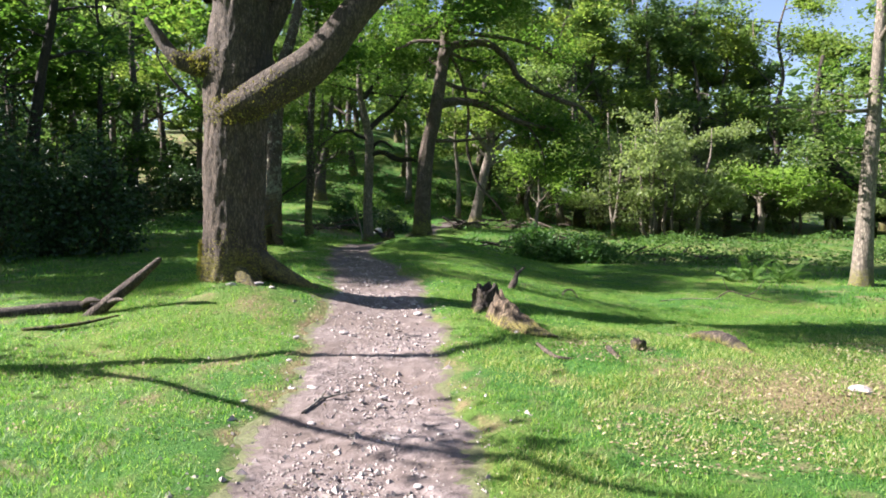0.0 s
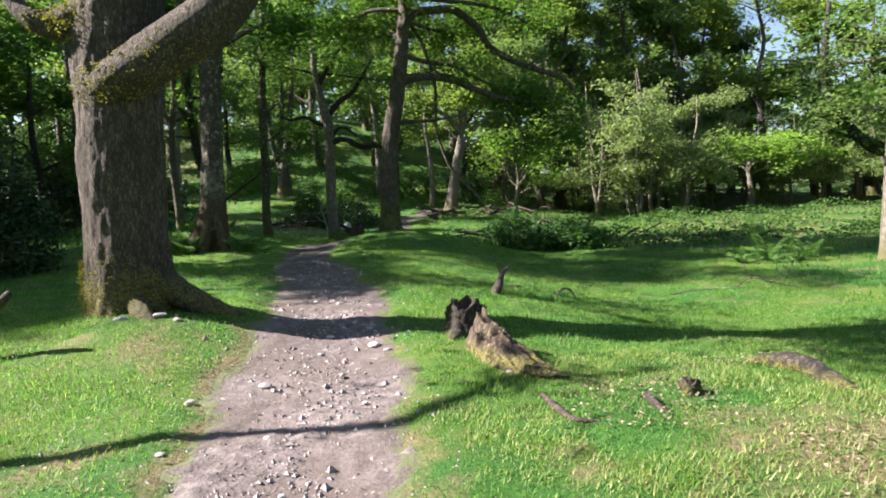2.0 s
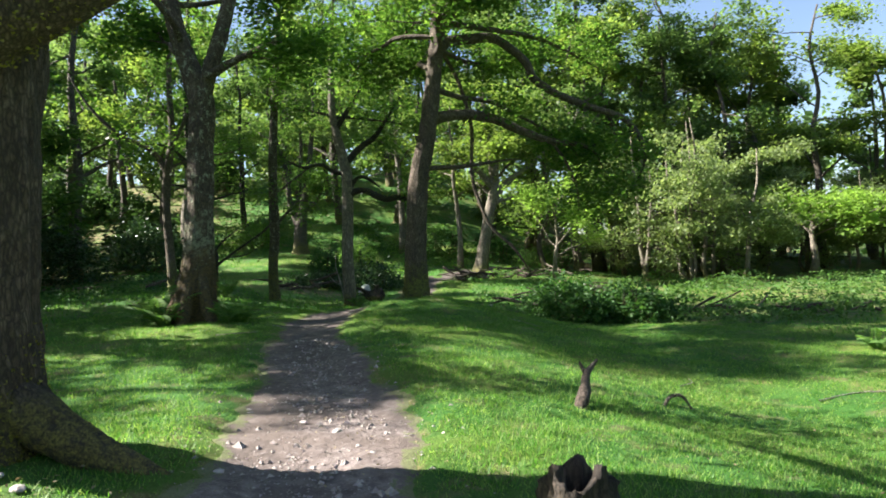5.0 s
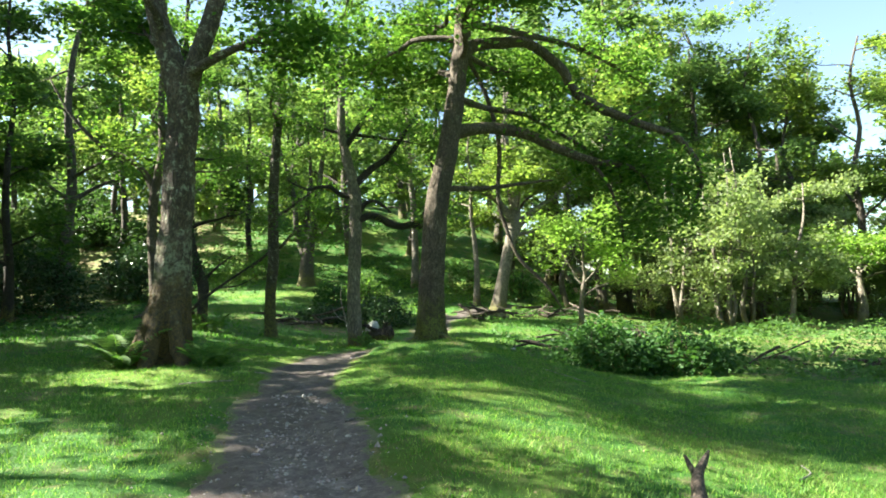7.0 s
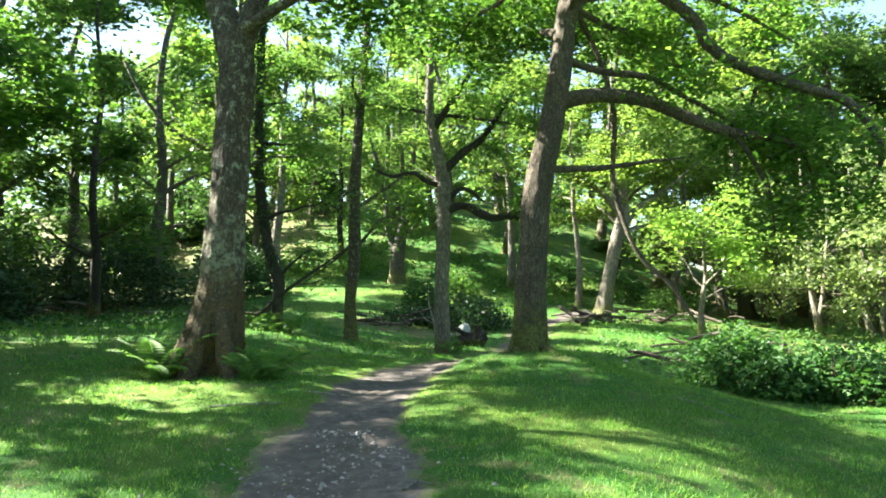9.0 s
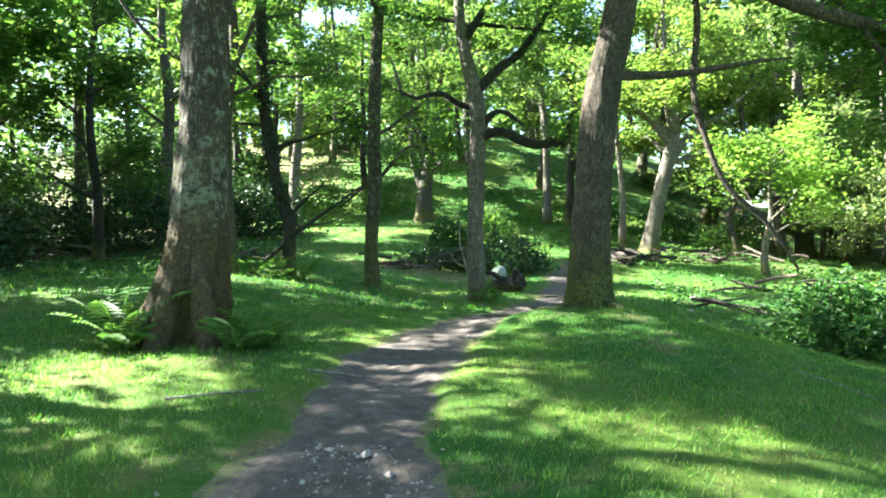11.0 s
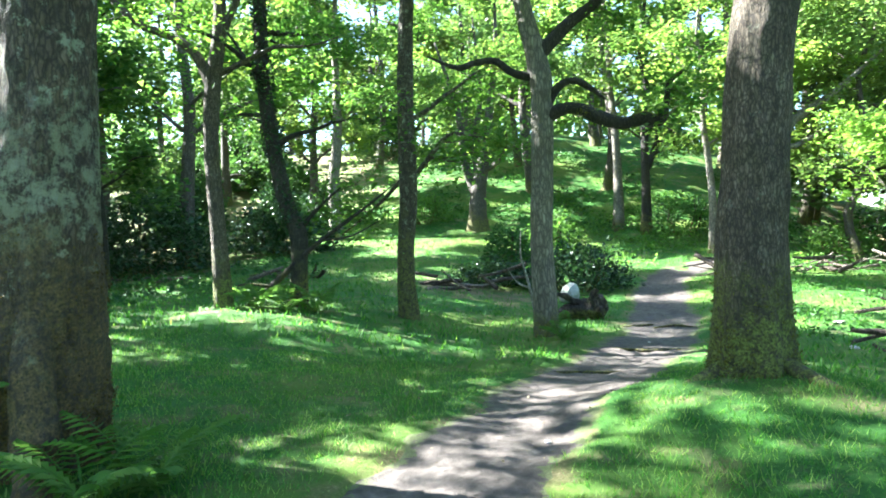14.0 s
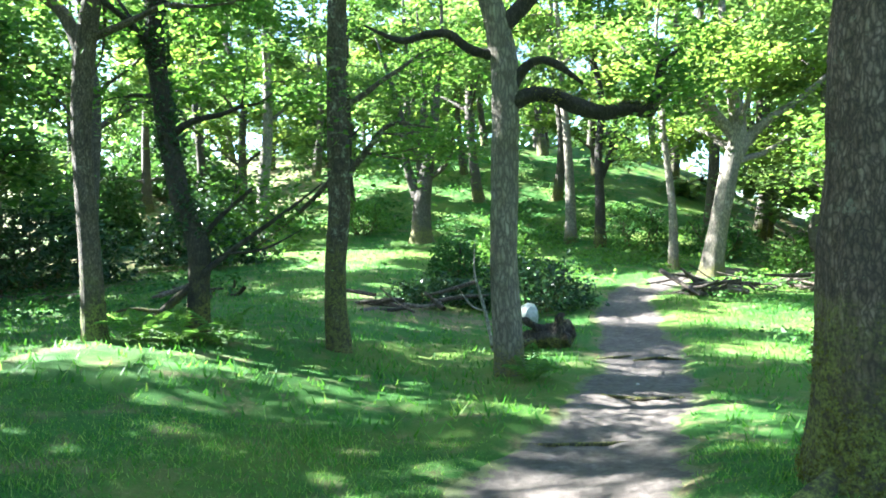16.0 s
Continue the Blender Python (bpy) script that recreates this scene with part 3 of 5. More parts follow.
moss_tufts(OLD, [[(-0.1, -0.35, 2.38, 0.2), (0.3, -0.4, 2.48, 0.26), (0.7, -0.36, 2.7, 0.27), (1.0, -0.33, 2.9, 0.26)], [(-0.2, -0.3, 3.1, 0.2), (-0.5, -0.15, 3.1, 0.17), (-0.75, -0.18, 3.18, 0.12)], [(-0.42, -0.1, 0.05, 0.12), (-0.44, -0.12, 0.5, 0.06)]], 5500, 15, "yellow-green moss on the fork")
build_tree("forked_ash", rest(-4.92, 19.9),
           [(-0.2, 0, -0.3, 0.42), (-0.17, 0, 0.1, 0.4), (-0.1, 0, 0.6, 0.37), (-0.03, 0, 1.2, 0.315), (0.03, 0, 2.2, 0.265), (0.09, 0, 3.4, 0.25), (0.12, 0, 4.5, 0.25), (-0.12, 0, 5.3, 0.19), (-0.4, 0, 6.3, 0.17), (-0.9, 0.3, 9.5, 0.12), (-1.1, 0.5, 12.5, 0.08), (-1.0, 0.6, 16, 0.03)],
           [[(0.13, 0, 4.2, 0.18), (0.3, 0, 5.0, 0.17), (0.68, 0, 6.1, 0.14), (1.2, 0.4, 9, 0.1), (1.5, 0.6, 12, 0.06), (1.7, 0.8, 15, 0.02)]],
           23, M_ASH, M_LEAF, "tall forked tree with lichened bark and mossy swollen base", auto=8, auto_from=0.55, auto_len=4.2, leaf_n=17000, leaf_size=0.14, spread=0.4, rough=0.02, seg=84, flare=0.55, flare_h=0.4, per=16, furrow=0.026, lobes=6,
           roots=[[(-0.22, -0.16, 0.9, 0.13), (-0.33, -0.24, 0.45, 0.16), (-0.46, -0.32, 0.12, 0.16), (-0.7, -0.44, -0.18, 0.08)], [(-0.1, -0.3, 0.85, 0.09), (-0.14, -0.44, 0.4, 0.12), (-0.17, -0.58, 0.06, 0.12), (-0.2, -0.8, -0.2, 0.06)],
                  [(0.1, -0.22, 0.9, 0.09), (0.2, -0.34, 0.4, 0.12), (0.3, -0.44, 0.06, 0.12), (0.42, -0.65, -0.2, 0.06)], [(-0.32, 0.0, 0.9, 0.13), (-0.46, 0.02, 0.45, 0.16), (-0.6, 0.02, 0.08, 0.15), (-0.85, 0, -0.2, 0.06)]])
build_tree("path_oak", rest(-0.68, 22.3),
           [(0, 0, -0.35, 0.3), (0, 0, 0.1, 0.285), (0.04, 0, 1.2, 0.25), (0.17, 0, 2.7, 0.235), (0.45, 0, 4.0, 0.2), (0.68, 0, 5.6, 0.18), (0.8, 0, 6.7, 0.16), (0.9, 0.1, 9, 0.11), (1.0, 0.2, 12, 0.03)],
           [[(0.55, 0.1, 4.2, 0.15), (0.95, 0.2, 4.3, 0.135), (1.4, 0.3, 4.33, 0.125), (2.03, 0.3, 4.2, 0.115), (2.71, 0.3, 3.87, 0.1), (3.4, 0.3, 3.6, 0.085), (4.1, 0.35, 3.48, 0.06), (4.5, 0.5, 3.3, 0.03), (4.7, 0.6, 2.9, 0.012)],
            [(0.78, 0.1, 5.9, 0.15), (1.05, 0.3, 6.13, 0.13), (1.59, 0.5, 6.23, 0.125), (2.18, 0.5, 6.2, 0.115), (2.87, 0.5, 5.64, 0.105), (3.1, 0.5, 5.17, 0.1), (3.68, 0.5, 4.76, 0.095), (4.48, 0.5, 4.41, 0.085), (5.29, 0.5, 4.07, 0.07), (5.74, 0.5, 3.31, 0.05), (5.56, 0.5, 2.68, 0.025), (5.3, 0.5, 2.3, 0.01)],
            [(0.3, 0, 3.02, 0.07), (0.67, 0.2, 3.05, 0.062), (1.23, 0.2, 3.05, 0.05), (2.13, 0.2, 3.15, 0.03), (2.6, 0.3, 3.2, 0.012)],
            [(0.8, 0.3, 5.95, 0.055), (1.09, 0.9, 5.65, 0.05), (1.33, 0.9, 5.04, 0.05), (1.53, 0.9, 4.08, 0.047), (1.48, 0.9, 3.01, 0.045), (1.63, 0.9, 2.3, 0.043), (1.92, 0.9, 1.6, 0.04), (2.45, 0.9, 1.06, 0.034), (2.85, 0.9, 0.42, 0.02)],
            [(3.4, 0.3, 3.6, 0.04), (3.75, 0.4, 3.1, 0.035), (4.0, 0.5, 2.5, 0.028), (4.05, 0.5, 1.9, 0.015)],
            [(0.85, 0, 7.0, 0.12), (2.2, 0.5, 7.9, 0.1), (4.0, 1.0, 8.3, 0.07), (6.6, 1.6, 8.0, 0.02)],
            [(0.9, 0.1, 7.8, 0.1), (2.2, -0.6, 9.0, 0.08), (4.6, -1.2, 9.8, 0.03)],
            [(0.8, 0, 6.5, 0.09), (2.0, 0.9, 6.6, 0.07), (3.6, 2.0, 6.6, 0.05), (5.4, 3.0, 6.0, 0.02)]],
           37, M_OAK, M_LEAF, "slender oak on a grassy mound with long drooping limbs", auto=13, auto_from=0.55, auto_len=4.8, limb_twig=5, bare=(2, 3), leaf_n=46000, leaf_size=0.13, spread=0.5, rough=0.02, seg=80, flare=0.85, flare_h=0.28, per=16, furrow=0.014, twig=9, twig_len=1.5, lobes=7,
           roots=[[(0.2, -0.2, 0.06, 0.06), (0.5, -0.75, -0.07, 0.04), (0.75, -1.3, -0.19, 0.03), (0.85, -1.8, -0.27, 0.018)], [(-0.2, -0.15, 0.04, 0.06), (-0.6, -0.4, -0.12, 0.04), (-1.1, -0.7, -0.25, 0.02)]])
build_tree("limbed_oak", rest(-2.97, 27.7),
           [(0, 0, -0.3, 0.23), (0, 0, 0.1, 0.2), (-0.03, 0, 1.5, 0.18), (0.05, 0, 3.6, 0.18), (0.0, 0, 4.4, 0.17), (-0.25, 0, 5.5, 0.13), (-0.35, 0, 6.6, 0.11), (-0.2, 0.2, 9.7, 0.05), (0, 0.3, 11, 0.02)],
           [[(0.1, 0, 3.5, 0.12), (0.4, 0, 3.62, 0.1), (0.7, 0, 3.58, 0.095), (0.95, -0.05, 3.42, 0.115), (1.3, -0.1, 3.3, 0.1), (1.62, -0.1, 3.34, 0.1), (1.85, -0.1, 3.3, 0.09), (1.95, -0.1, 3.55, 0.05), (2.0, -0.1, 3.85, 0.04), (2.2, -0.1, 4.0, 0.015)],
            [(0.1, 0, 3.65, 0.075), (0.3, -0.05, 3.95, 0.065), (0.55, -0.05, 4.05, 0.055), (0.8, -0.05, 3.92, 0.045), (1.05, -0.05, 3.7, 0.02)],
            [(-0.05, 0, 4.15, 0.075), (-0.4, -0.1, 4.26, 0.065), (-0.65, -0.2, 4.44, 0.06), (-0.95, -0.3, 4.42, 0.05), (-1.25, -0.35, 4.36, 0.04), (-1.7, -0.5, 4.55, 0.012)],
            [(-0.3, 0, 5.5, 0.1), (0.3, 0, 6.4, 0.07), (1.2, 0.2, 7.8, 0.03)],
            [(0.0, 0, 4.5, 0.11), (0.5, 0.1, 5.0, 0.1), (1.0, 0.2, 5.4, 0.08), (1.8, 0.3, 6.6, 0.03)]],
           41, M_PALE, M_LEAF, "pale trunked oak with a mossy crooked low limb", furrow=0.01, limb_twig=4, bare=(1, 2), limb_bark=M_DARKBARK, auto=6, auto_from=0.64, auto_len=3.0, leaf_n=14000, leaf_size=0.105, spread=0.4, seg=28, flare=0.6, flare_h=0.22, per=8)
moss_tufts(bpy.data.objects["limbed_oak"], [[(0.4, 0, 3.66, 0.09), (0.95, -0.05, 3.48, 0.1), (1.62, -0.1, 3.38, 0.09), (1.85, -0.1, 3.34, 0.08)], [(-0.4, -0.1, 4.3, 0.05), (-0.95, -0.3, 4.45, 0.04)], [(0, 0, 0.0, 0.2), (0, 0, 0.5, 0.17)]], 1800, 16, "moss along the crooked limb")


def foot_moss(root, n, top, size, seed, label, mat):
    """A shaggy coat of moss on the foot of a trunk, thick between the roots and thinning upwards."""
    g = np.random.default_rng(seed)
    me = [c for c in root.children if c.name.startswith("trunk")][0].data
    co = np.empty(len(me.vertices) * 3)
    me.vertices.foreach_get("co", co)
    co = co.reshape(-1, 3)
    clump = 0.5 + 0.5 * np.sin(co[:, 0] * 9 + seed) * np.sin(co[:, 2] * 7) * np.sin(co[:, 1] * 8 + 1)
    w = np.clip(1.15 - co[:, 2] / top, 0, 1) * np.clip(clump * 1.6 - 0.3, 0.05, 1) * (co[:, 2] > -0.12)
    pick = g.choice(len(co), n, p=w / w.sum())
    at = co[pick] + g.normal(0, 0.012, (n, 3))
    return part("moss", leaves_mesh("moss", at, size, mat, g, 0.3, 0.5, plain=True), root, label, "stuff")


foot_moss(OLD, 5000, 0.7, 0.022, 33, "yellow-green moss on the foot", M_YELLOWMOSS)
foot_moss(bpy.data.objects["forked_ash"], 9000, 1.35, 0.02, 31, "olive-brown moss on the swollen foot", M_BROWNMOSS)
foot_moss(bpy.data.objects["path_oak"], 7000, 0.75, 0.018, 32, "yellow-green moss on the foot", M_MOSS)
build_tree("slim_oak", rest(-5.41, 28.0),
           [(0, 0, -0.3, 0.19), (0, 0, 0.1, 0.17), (-0.02, 0, 1.0, 0.15), (0.08, 0, 2.2, 0.155), (0.06, 0, 3.4, 0.14), (0.12, 0, 5.0, 0.13), (0.3, 0, 7.4, 0.11), (0.45, 0.2, 9.8, 0.06), (0.5, 0.3, 11.5, 0.02)],
           [[(0.08, 0, 2.3, 0.05), (0.5, -0.1, 2.75, 0.04), (0.9, -0.2, 3.1, 0.03), (1.5, -0.3, 3.0, 0.012)],
            [(0.05, 0, 2.5, 0.04), (-0.6, 0.2, 2.0, 0.03), (-1.3, 0.2, 1.5, 0.012)]],
           53, M_LICHEN, M_LEAF, "slim straight tree with knobbly lichen-flecked trunk", furrow=0.012, auto=7, auto_from=0.5, auto_len=2.2, leaf_n=8000, leaf_size=0.105, spread=0.4, seg=24, flare=0.7, flare_h=0.2, per=8)
build_tree("leaning_oak", rest(-7.98, 26.3),
           [(0, 0, -0.3, 0.16), (0, 0, 0.1, 0.15), (-0.05, 0, 1.2, 0.125), (-0.12, 0, 2.6, 0.12), (-0.05, 0, 3.6, 0.125), (0.12, 0, 4.6, 0.1), (0.05, 0.1, 6.2, 0.08), (0.1, 0.2, 9, 0.04), (0, 0.2, 10.5, 0.02)],
           [[(-0.05, 0, 3.5, 0.1), (-0.35, 0, 4.1, 0.085), (-0.8, 0, 4.45, 0.075), (-1.4, -0.1, 4.75, 0.06), (-2.2, -0.2, 5.6, 0.04), (-2.8, -0.2, 6.6, 0.02)],
            [(0.1, 0, 4.3, 0.06), (0.5, 0.1, 5.2, 0.05), (0.9, 0.2, 6.6, 0.02)]],
           61, M_OAK, M_LEAF, "slender forked tree with a smooth grey-brown trunk", limb_twig=3, bare=(0,), auto=6, auto_from=0.5, auto_len=2.4, leaf_n=5600, leaf_size=0.1, spread=0.36, seg=20, flare=0.4, flare_h=0.2)
ivy = build_tree("ivy_clad_tree", rest(-7.1, 27.2),
                 [(0, 0, -0.3, 0.17), (0, 0, 0.1, 0.16), (0.03, 0, 0.7, 0.14), (0.04, 0, 1.2, 0.15), (-0.12, 0, 1.6, 0.14), (-0.26, 0, 2.1, 0.13), (-0.42, 0, 3.0, 0.13), (-0.55, 0, 4.2, 0.12), (-0.6, 0.1, 6.5, 0.1), (-0.5, 0.2, 10, 0.03)],
                 [[(0.02, 0, 1.25, 0.05), (0.3, 0.1, 1.6, 0.035), (0.8, 0.1, 2.0, 0.015)], [(-0.4, 0, 3.4, 0.05), (-1.0, 0.2, 4.4, 0.03), (-1.6, 0.3, 5.2, 0.01)]],
                 67, M_DARKBARK, M_LEAF, "bent tree with an ivy-clad upper trunk", auto=6, auto_from=0.62, auto_len=2.4, leaf_n=4200, leaf_size=0.1, spread=0.36, seg=18, flare=0.5, flare_h=0.2)


def ivy_leaves(n, seed):
    g = np.random.default_rng(seed)
    z = g.uniform(1.3, 8.0, n)
    cx = np.interp(z, [1.2, 1.6, 2.1, 3.0, 4.2, 6.5, 10], [0.04, -0.12, -0.26, -0.42, -0.55, -0.6, -0.5])
    a = g.uniform(0, 6.28, n)
    r = (0.15 + 0.05 * np.sin(z * 5) + g.normal(0, 0.025, n)) * np.interp(z, [1.3, 2, 8], [0.9, 1.05, 0.75])
    return leaves_mesh("ivy", np.stack([cx + r * np.cos(a), r * np.sin(a), z], -1), 0.075, M_HOLLY, g, 0.3, 0.5)


part("ivy", ivy_leaves(2600, 68), ivy, "dark ivy round the trunk", "stuff")
build_tree("silver_birch", rest(10.3, 17.0),
           [(0, 0, -0.3, 0.27), (0, 0, 0.1, 0.25), (0.05, 0, 1.5, 0.2), (0.16, 0, 3.5, 0.17), (0.27, 0, 5.5, 0.14), (0.42, 0, 9, 0.09), (0.5, 0, 12, 0.03)],
           [[(0.3, 0, 4.7, 0.06), (-0.3, 0, 4.6, 0.045), (-1.0, 0.1, 4.75, 0.02)], [(0.1, 0, 3.2, 0.04), (-0.5, 0, 3.25, 0.02), (-0.8, 0, 3.2, 0.01)]],
           73, M_PALE, M_BIRCHLEAF, "pale birch with a mossy foot in the glade", auto=7, auto_from=0.5, auto_len=2.6, leaf_n=7000, leaf_size=0.11, seg=24, flare=0.5, flare_h=0.25)
build_tree("crooked_oak", rest(14.2, 20.5),
           [(0, 0, -0.3, 0.38), (0, 0, 0.1, 0.36), (0.1, 0, 1.8, 0.32), (0.2, 0, 3.2, 0.3), (0.5, 0, 6, 0.22), (0.6, 0, 10, 0.06)],
           [[(-0.1, -0.2, 2.0, 0.2), (-0.9, -0.5, 2.1, 0.18), (-1.7, -0.6, 2.3, 0.17), (-2.4, -0.6, 2.5, 0.16), (-3.2, -0.6, 3.25, 0.14), (-3.5, -0.6, 4.05, 0.12), (-3.6, -0.6, 4.65, 0.11), (-3.3, -0.4, 6.2, 0.05)]],
           79, M_DARKBARK, M_LEAF, "dark crooked oak at the edge of the glade", auto=7, auto_from=0.5, auto_len=3.6, leaf_n=9000, leaf_size=0.15, seg=20)
# its crown takes the darker hazel leaf colour in place of deep shade
build_tree("dark_leaning_tree", rest(-12.1, 20.3),
           [(0, 0, -0.3, 0.2), (0, 0, 0.1, 0.18), (0.1, 0, 2, 0.16), (0.4, 0, 4.5, 0.14), (0.9, 0, 7, 0.1), (1.2, 0, 11, 0.03)], [],
           83, M_DARKBARK, M_HAZEL, "dark leaning tree in the shade", auto=8, auto_from=0.4, auto_len=3.2, leaf_n=2600, leaf_size=0.15, spread=0.35, seg=14)

# far trees that stand out
build_tree("grey_oak", rest(-13.8, 43.5), stem(13, 0.3, 0.06, (0.4, 0), 0.15, 5), [], 89, M_PALE, M_FARLEAF, "pale grey oak on the bank", auto=8, auto_len=3.4, leaf_n=6000, leaf_size=0.2, seg=14)
build_tree("many_stemmed_oak", rest(-7.9, 44.5), [(0, 0, -0.3, 0.42), (0, 0, 0.2, 0.38), (0.05, 0, 1.4, 0.34), (0.2, 0, 2.4, 0.3), (0.6, 0, 4.5, 0.18), (1.0, 0, 8, 0.08), (1, 0, 11, 0.03)],
           [[(-0.1, 0, 1.6, 0.2), (-0.5, 0, 3, 0.16), (-0.7, 0, 5, 0.12), (-1.6, 0, 8, 0.04)], [(0.1, 0.1, 1.8, 0.18), (0.0, 0.2, 3.5, 0.14), (0.2, 0.3, 6, 0.1), (0, 0.3, 9, 0.03)]],
           97, M_FARBARK, M_FARLEAF, "many-stemmed old oak on the slope", auto=5, auto_len=3, leaf_n=6000, leaf_size=0.2, seg=16)
build_tree("pale_pine", rest(-2.3, 46.6), stem(12, 0.24, 0.05, (-0.3, 0), 0.06, 6), [], 101, M_PALE, M_FARLEAF, "pale straight trunk beyond the bend", auto=7, auto_len=2.6, leaf_n=4500, leaf_size=0.2, seg=14)
build_tree("dark_oak", rest(-1.2, 45.6), stem(11, 0.22, 0.05, (0.3, 0), 0.1, 7), [[(0.1, 0, 2.6, 0.14), (0.5, 0, 3.6, 0.12), (0.8, 0, 5.5, 0.06)]], 103, M_DARKBARK, M_FARLEAF, "dark forked tree beyond the bend", auto=6, auto_len=2.6, leaf_n=4500, leaf_size=0.2, seg=14)
build_tree("spreading_oak", rest(1.9, 40.8), [(0, 0, -0.3, 0.4), (0, 0, 0.2, 0.34), (0.25, 0, 1.6, 0.28), (0.6, 0, 3.2, 0.26), (0.9, 0, 4.6, 0.24), (0.6, 0, 7, 0.14), (0.5, 0, 11, 0.03)],
           [[(0.6, 0, 3.3, 0.2), (1.4, 0, 4.4, 0.16), (2.6, 0, 5.2, 0.1), (4, 0, 6.4, 0.04)], [(0.8, 0, 4.2, 0.18), (0.0, 0, 5.2, 0.14), (-1.2, 0, 6.0, 0.09), (-2.6, 0, 7.4, 0.03)]],
           107, M_PALE, M_YELLOWLEAF, "spreading oak with a pale sunlit trunk", auto=7, auto_from=0.5, auto_len=3.4, leaf_n=9000, leaf_size=0.18, seg=18)
build_tree("thin_tree", rest(0.9, 41.6), stem(9, 0.16, 0.04, (-0.2, 0), 0.08, 8), [], 109, M_PALE, M_FARLEAF, "thin pale trunk by the brushwood", auto=6, auto_len=2.2, leaf_n=3500, leaf_size=0.18, seg=12)
build_tree("young_maple", rest(4.8, 35.5), stem(3.9, 0.12, 0.03, (0.2, 0), 0.08, 9), [], 113, M_PALE, M_BRIGHT, "young maple with bright yellow-green leaves", auto=11, auto_from=0.4, auto_len=2.6, leaf_n=5200, leaf_size=0.15, spread=0.32, twig=5, seg=12, droop=0.0)
build_tree("umbrella_maple", rest(18.4, 40.3), stem(3.6, 0.22, 0.08, (0.1, 0), 0.08, 10), [], 127, M_PALE, M_BRIGHT, "low flat-topped maple with bright green leaves", auto=14, auto_from=0.6, auto_len=5.2, leaf_n=9000, leaf_size=0.2, spread=0.36, twig=5, seg=12, droop=0.1)

# trees beside and behind the walker, whose shade crosses the path
build_tree("glade_edge_tree", rest(-9.2, 6.6), [(0, 0, -0.3, 0.24), (0, 0, 0.1, 0.22), (0.05, 0, 1.6, 0.19), (0.1, 0.05, 3.0, 0.17), (0.2, 0.15, 3.7, 0.13), (0.3, 0.2, 4.3, 0.08)],
           [[(0.1, 0, 2.7, 0.09), (0.9, 0.1, 3.3, 0.07), (1.55, 0.06, 3.6, 0.055), (2.05, -0.51, 4.0, 0.045), (2.27, -0.96, 4.4, 0.042), (2.68, -1.48, 4.7, 0.04), (3.1, -1.73, 5.0, 0.036), (3.28, -2.12, 5.2, 0.033), (3.85, -2.6, 5.6, 0.025), (4.4, -2.9, 6.1, 0.01)],
            [(0.27, 0.2, 3.8, 0.11), (0.88, 0.55, 4.3, 0.085), (1.18, 0.76, 4.8, 0.075), (1.47, 1.0, 5.2, 0.07), (1.98, 0.98, 5.5, 0.062), (2.27, 1.4, 5.8, 0.055), (2.43, 1.8, 6.1, 0.05), (3.03, 1.97, 6.4, 0.035), (3.6, 2.1, 6.9, 0.012)]],
           131, M_OAK, M_LEAF, "thinly leaved forked tree at the edge of the glade", leaf_n=500, leaf_size=0.14, seg=14, twig=2, twig_len=0.7, limb_leaf=False, limb_twig=2)

# added out of view so that its high crown shades the ground near y 17
build_tree("high_crowned_oak", rest(-13.2, 18.0), stem(14.5, 0.26, 0.05, (0.3, 0), 0.12, 12), [], 137, M_OAK, M_LEAF, "unseen tall oak with a bare trunk and high crown, added for shade", auto=11, auto_from=0.52, auto_len=3.2, leaf_n=9500, leaf_size=0.16, spread=0.45, seg=14)

# ---- the wood all round, from a few kinds of tree ----
KINDS = [("wood_oak", M_FARBARK, M_FARLEAF, 13.5, 0.24, 3.6, 6200, 0.245, "tall woodland oak in full leaf"),
         ("wood_ash", M_DARKBARK, M_FARLEAF, 12.5, 0.2, 3.2, 5800, 0.245, "dark-trunked woodland tree in full leaf"),
         ("birch_tree", M_PALE, M_BIRCHLEAF, 10.5, 0.14, 2.4, 4800, 0.18, "slim pale birch with light green leaves"),
         ("hawthorn_tree", M_FARBARK, M_BIRCHLEAF, 9.0, 0.16, 3.0, 5400, 0.2, "low spreading hawthorn with pale leaves"),
         ("broad_oak", M_FARBARK, M_LEAF, 14.5, 0.28, 4.2, 6600, 0.26, "large woodland oak with a broad crown"),
         ("young_leafed_oak", M_FARBARK, M_YELLOWLEAF, 12.5, 0.24, 4.4, 7000, 0.22, "woodland oak in fresh yellow-green leaf, with sunlight in its colour"),
         ("thin_oak", M_FARBARK, M_LEAF, 13.5, 0.24, 3.8, 4000, 0.25, "thinly leaved woodland oak")]
kept = {}


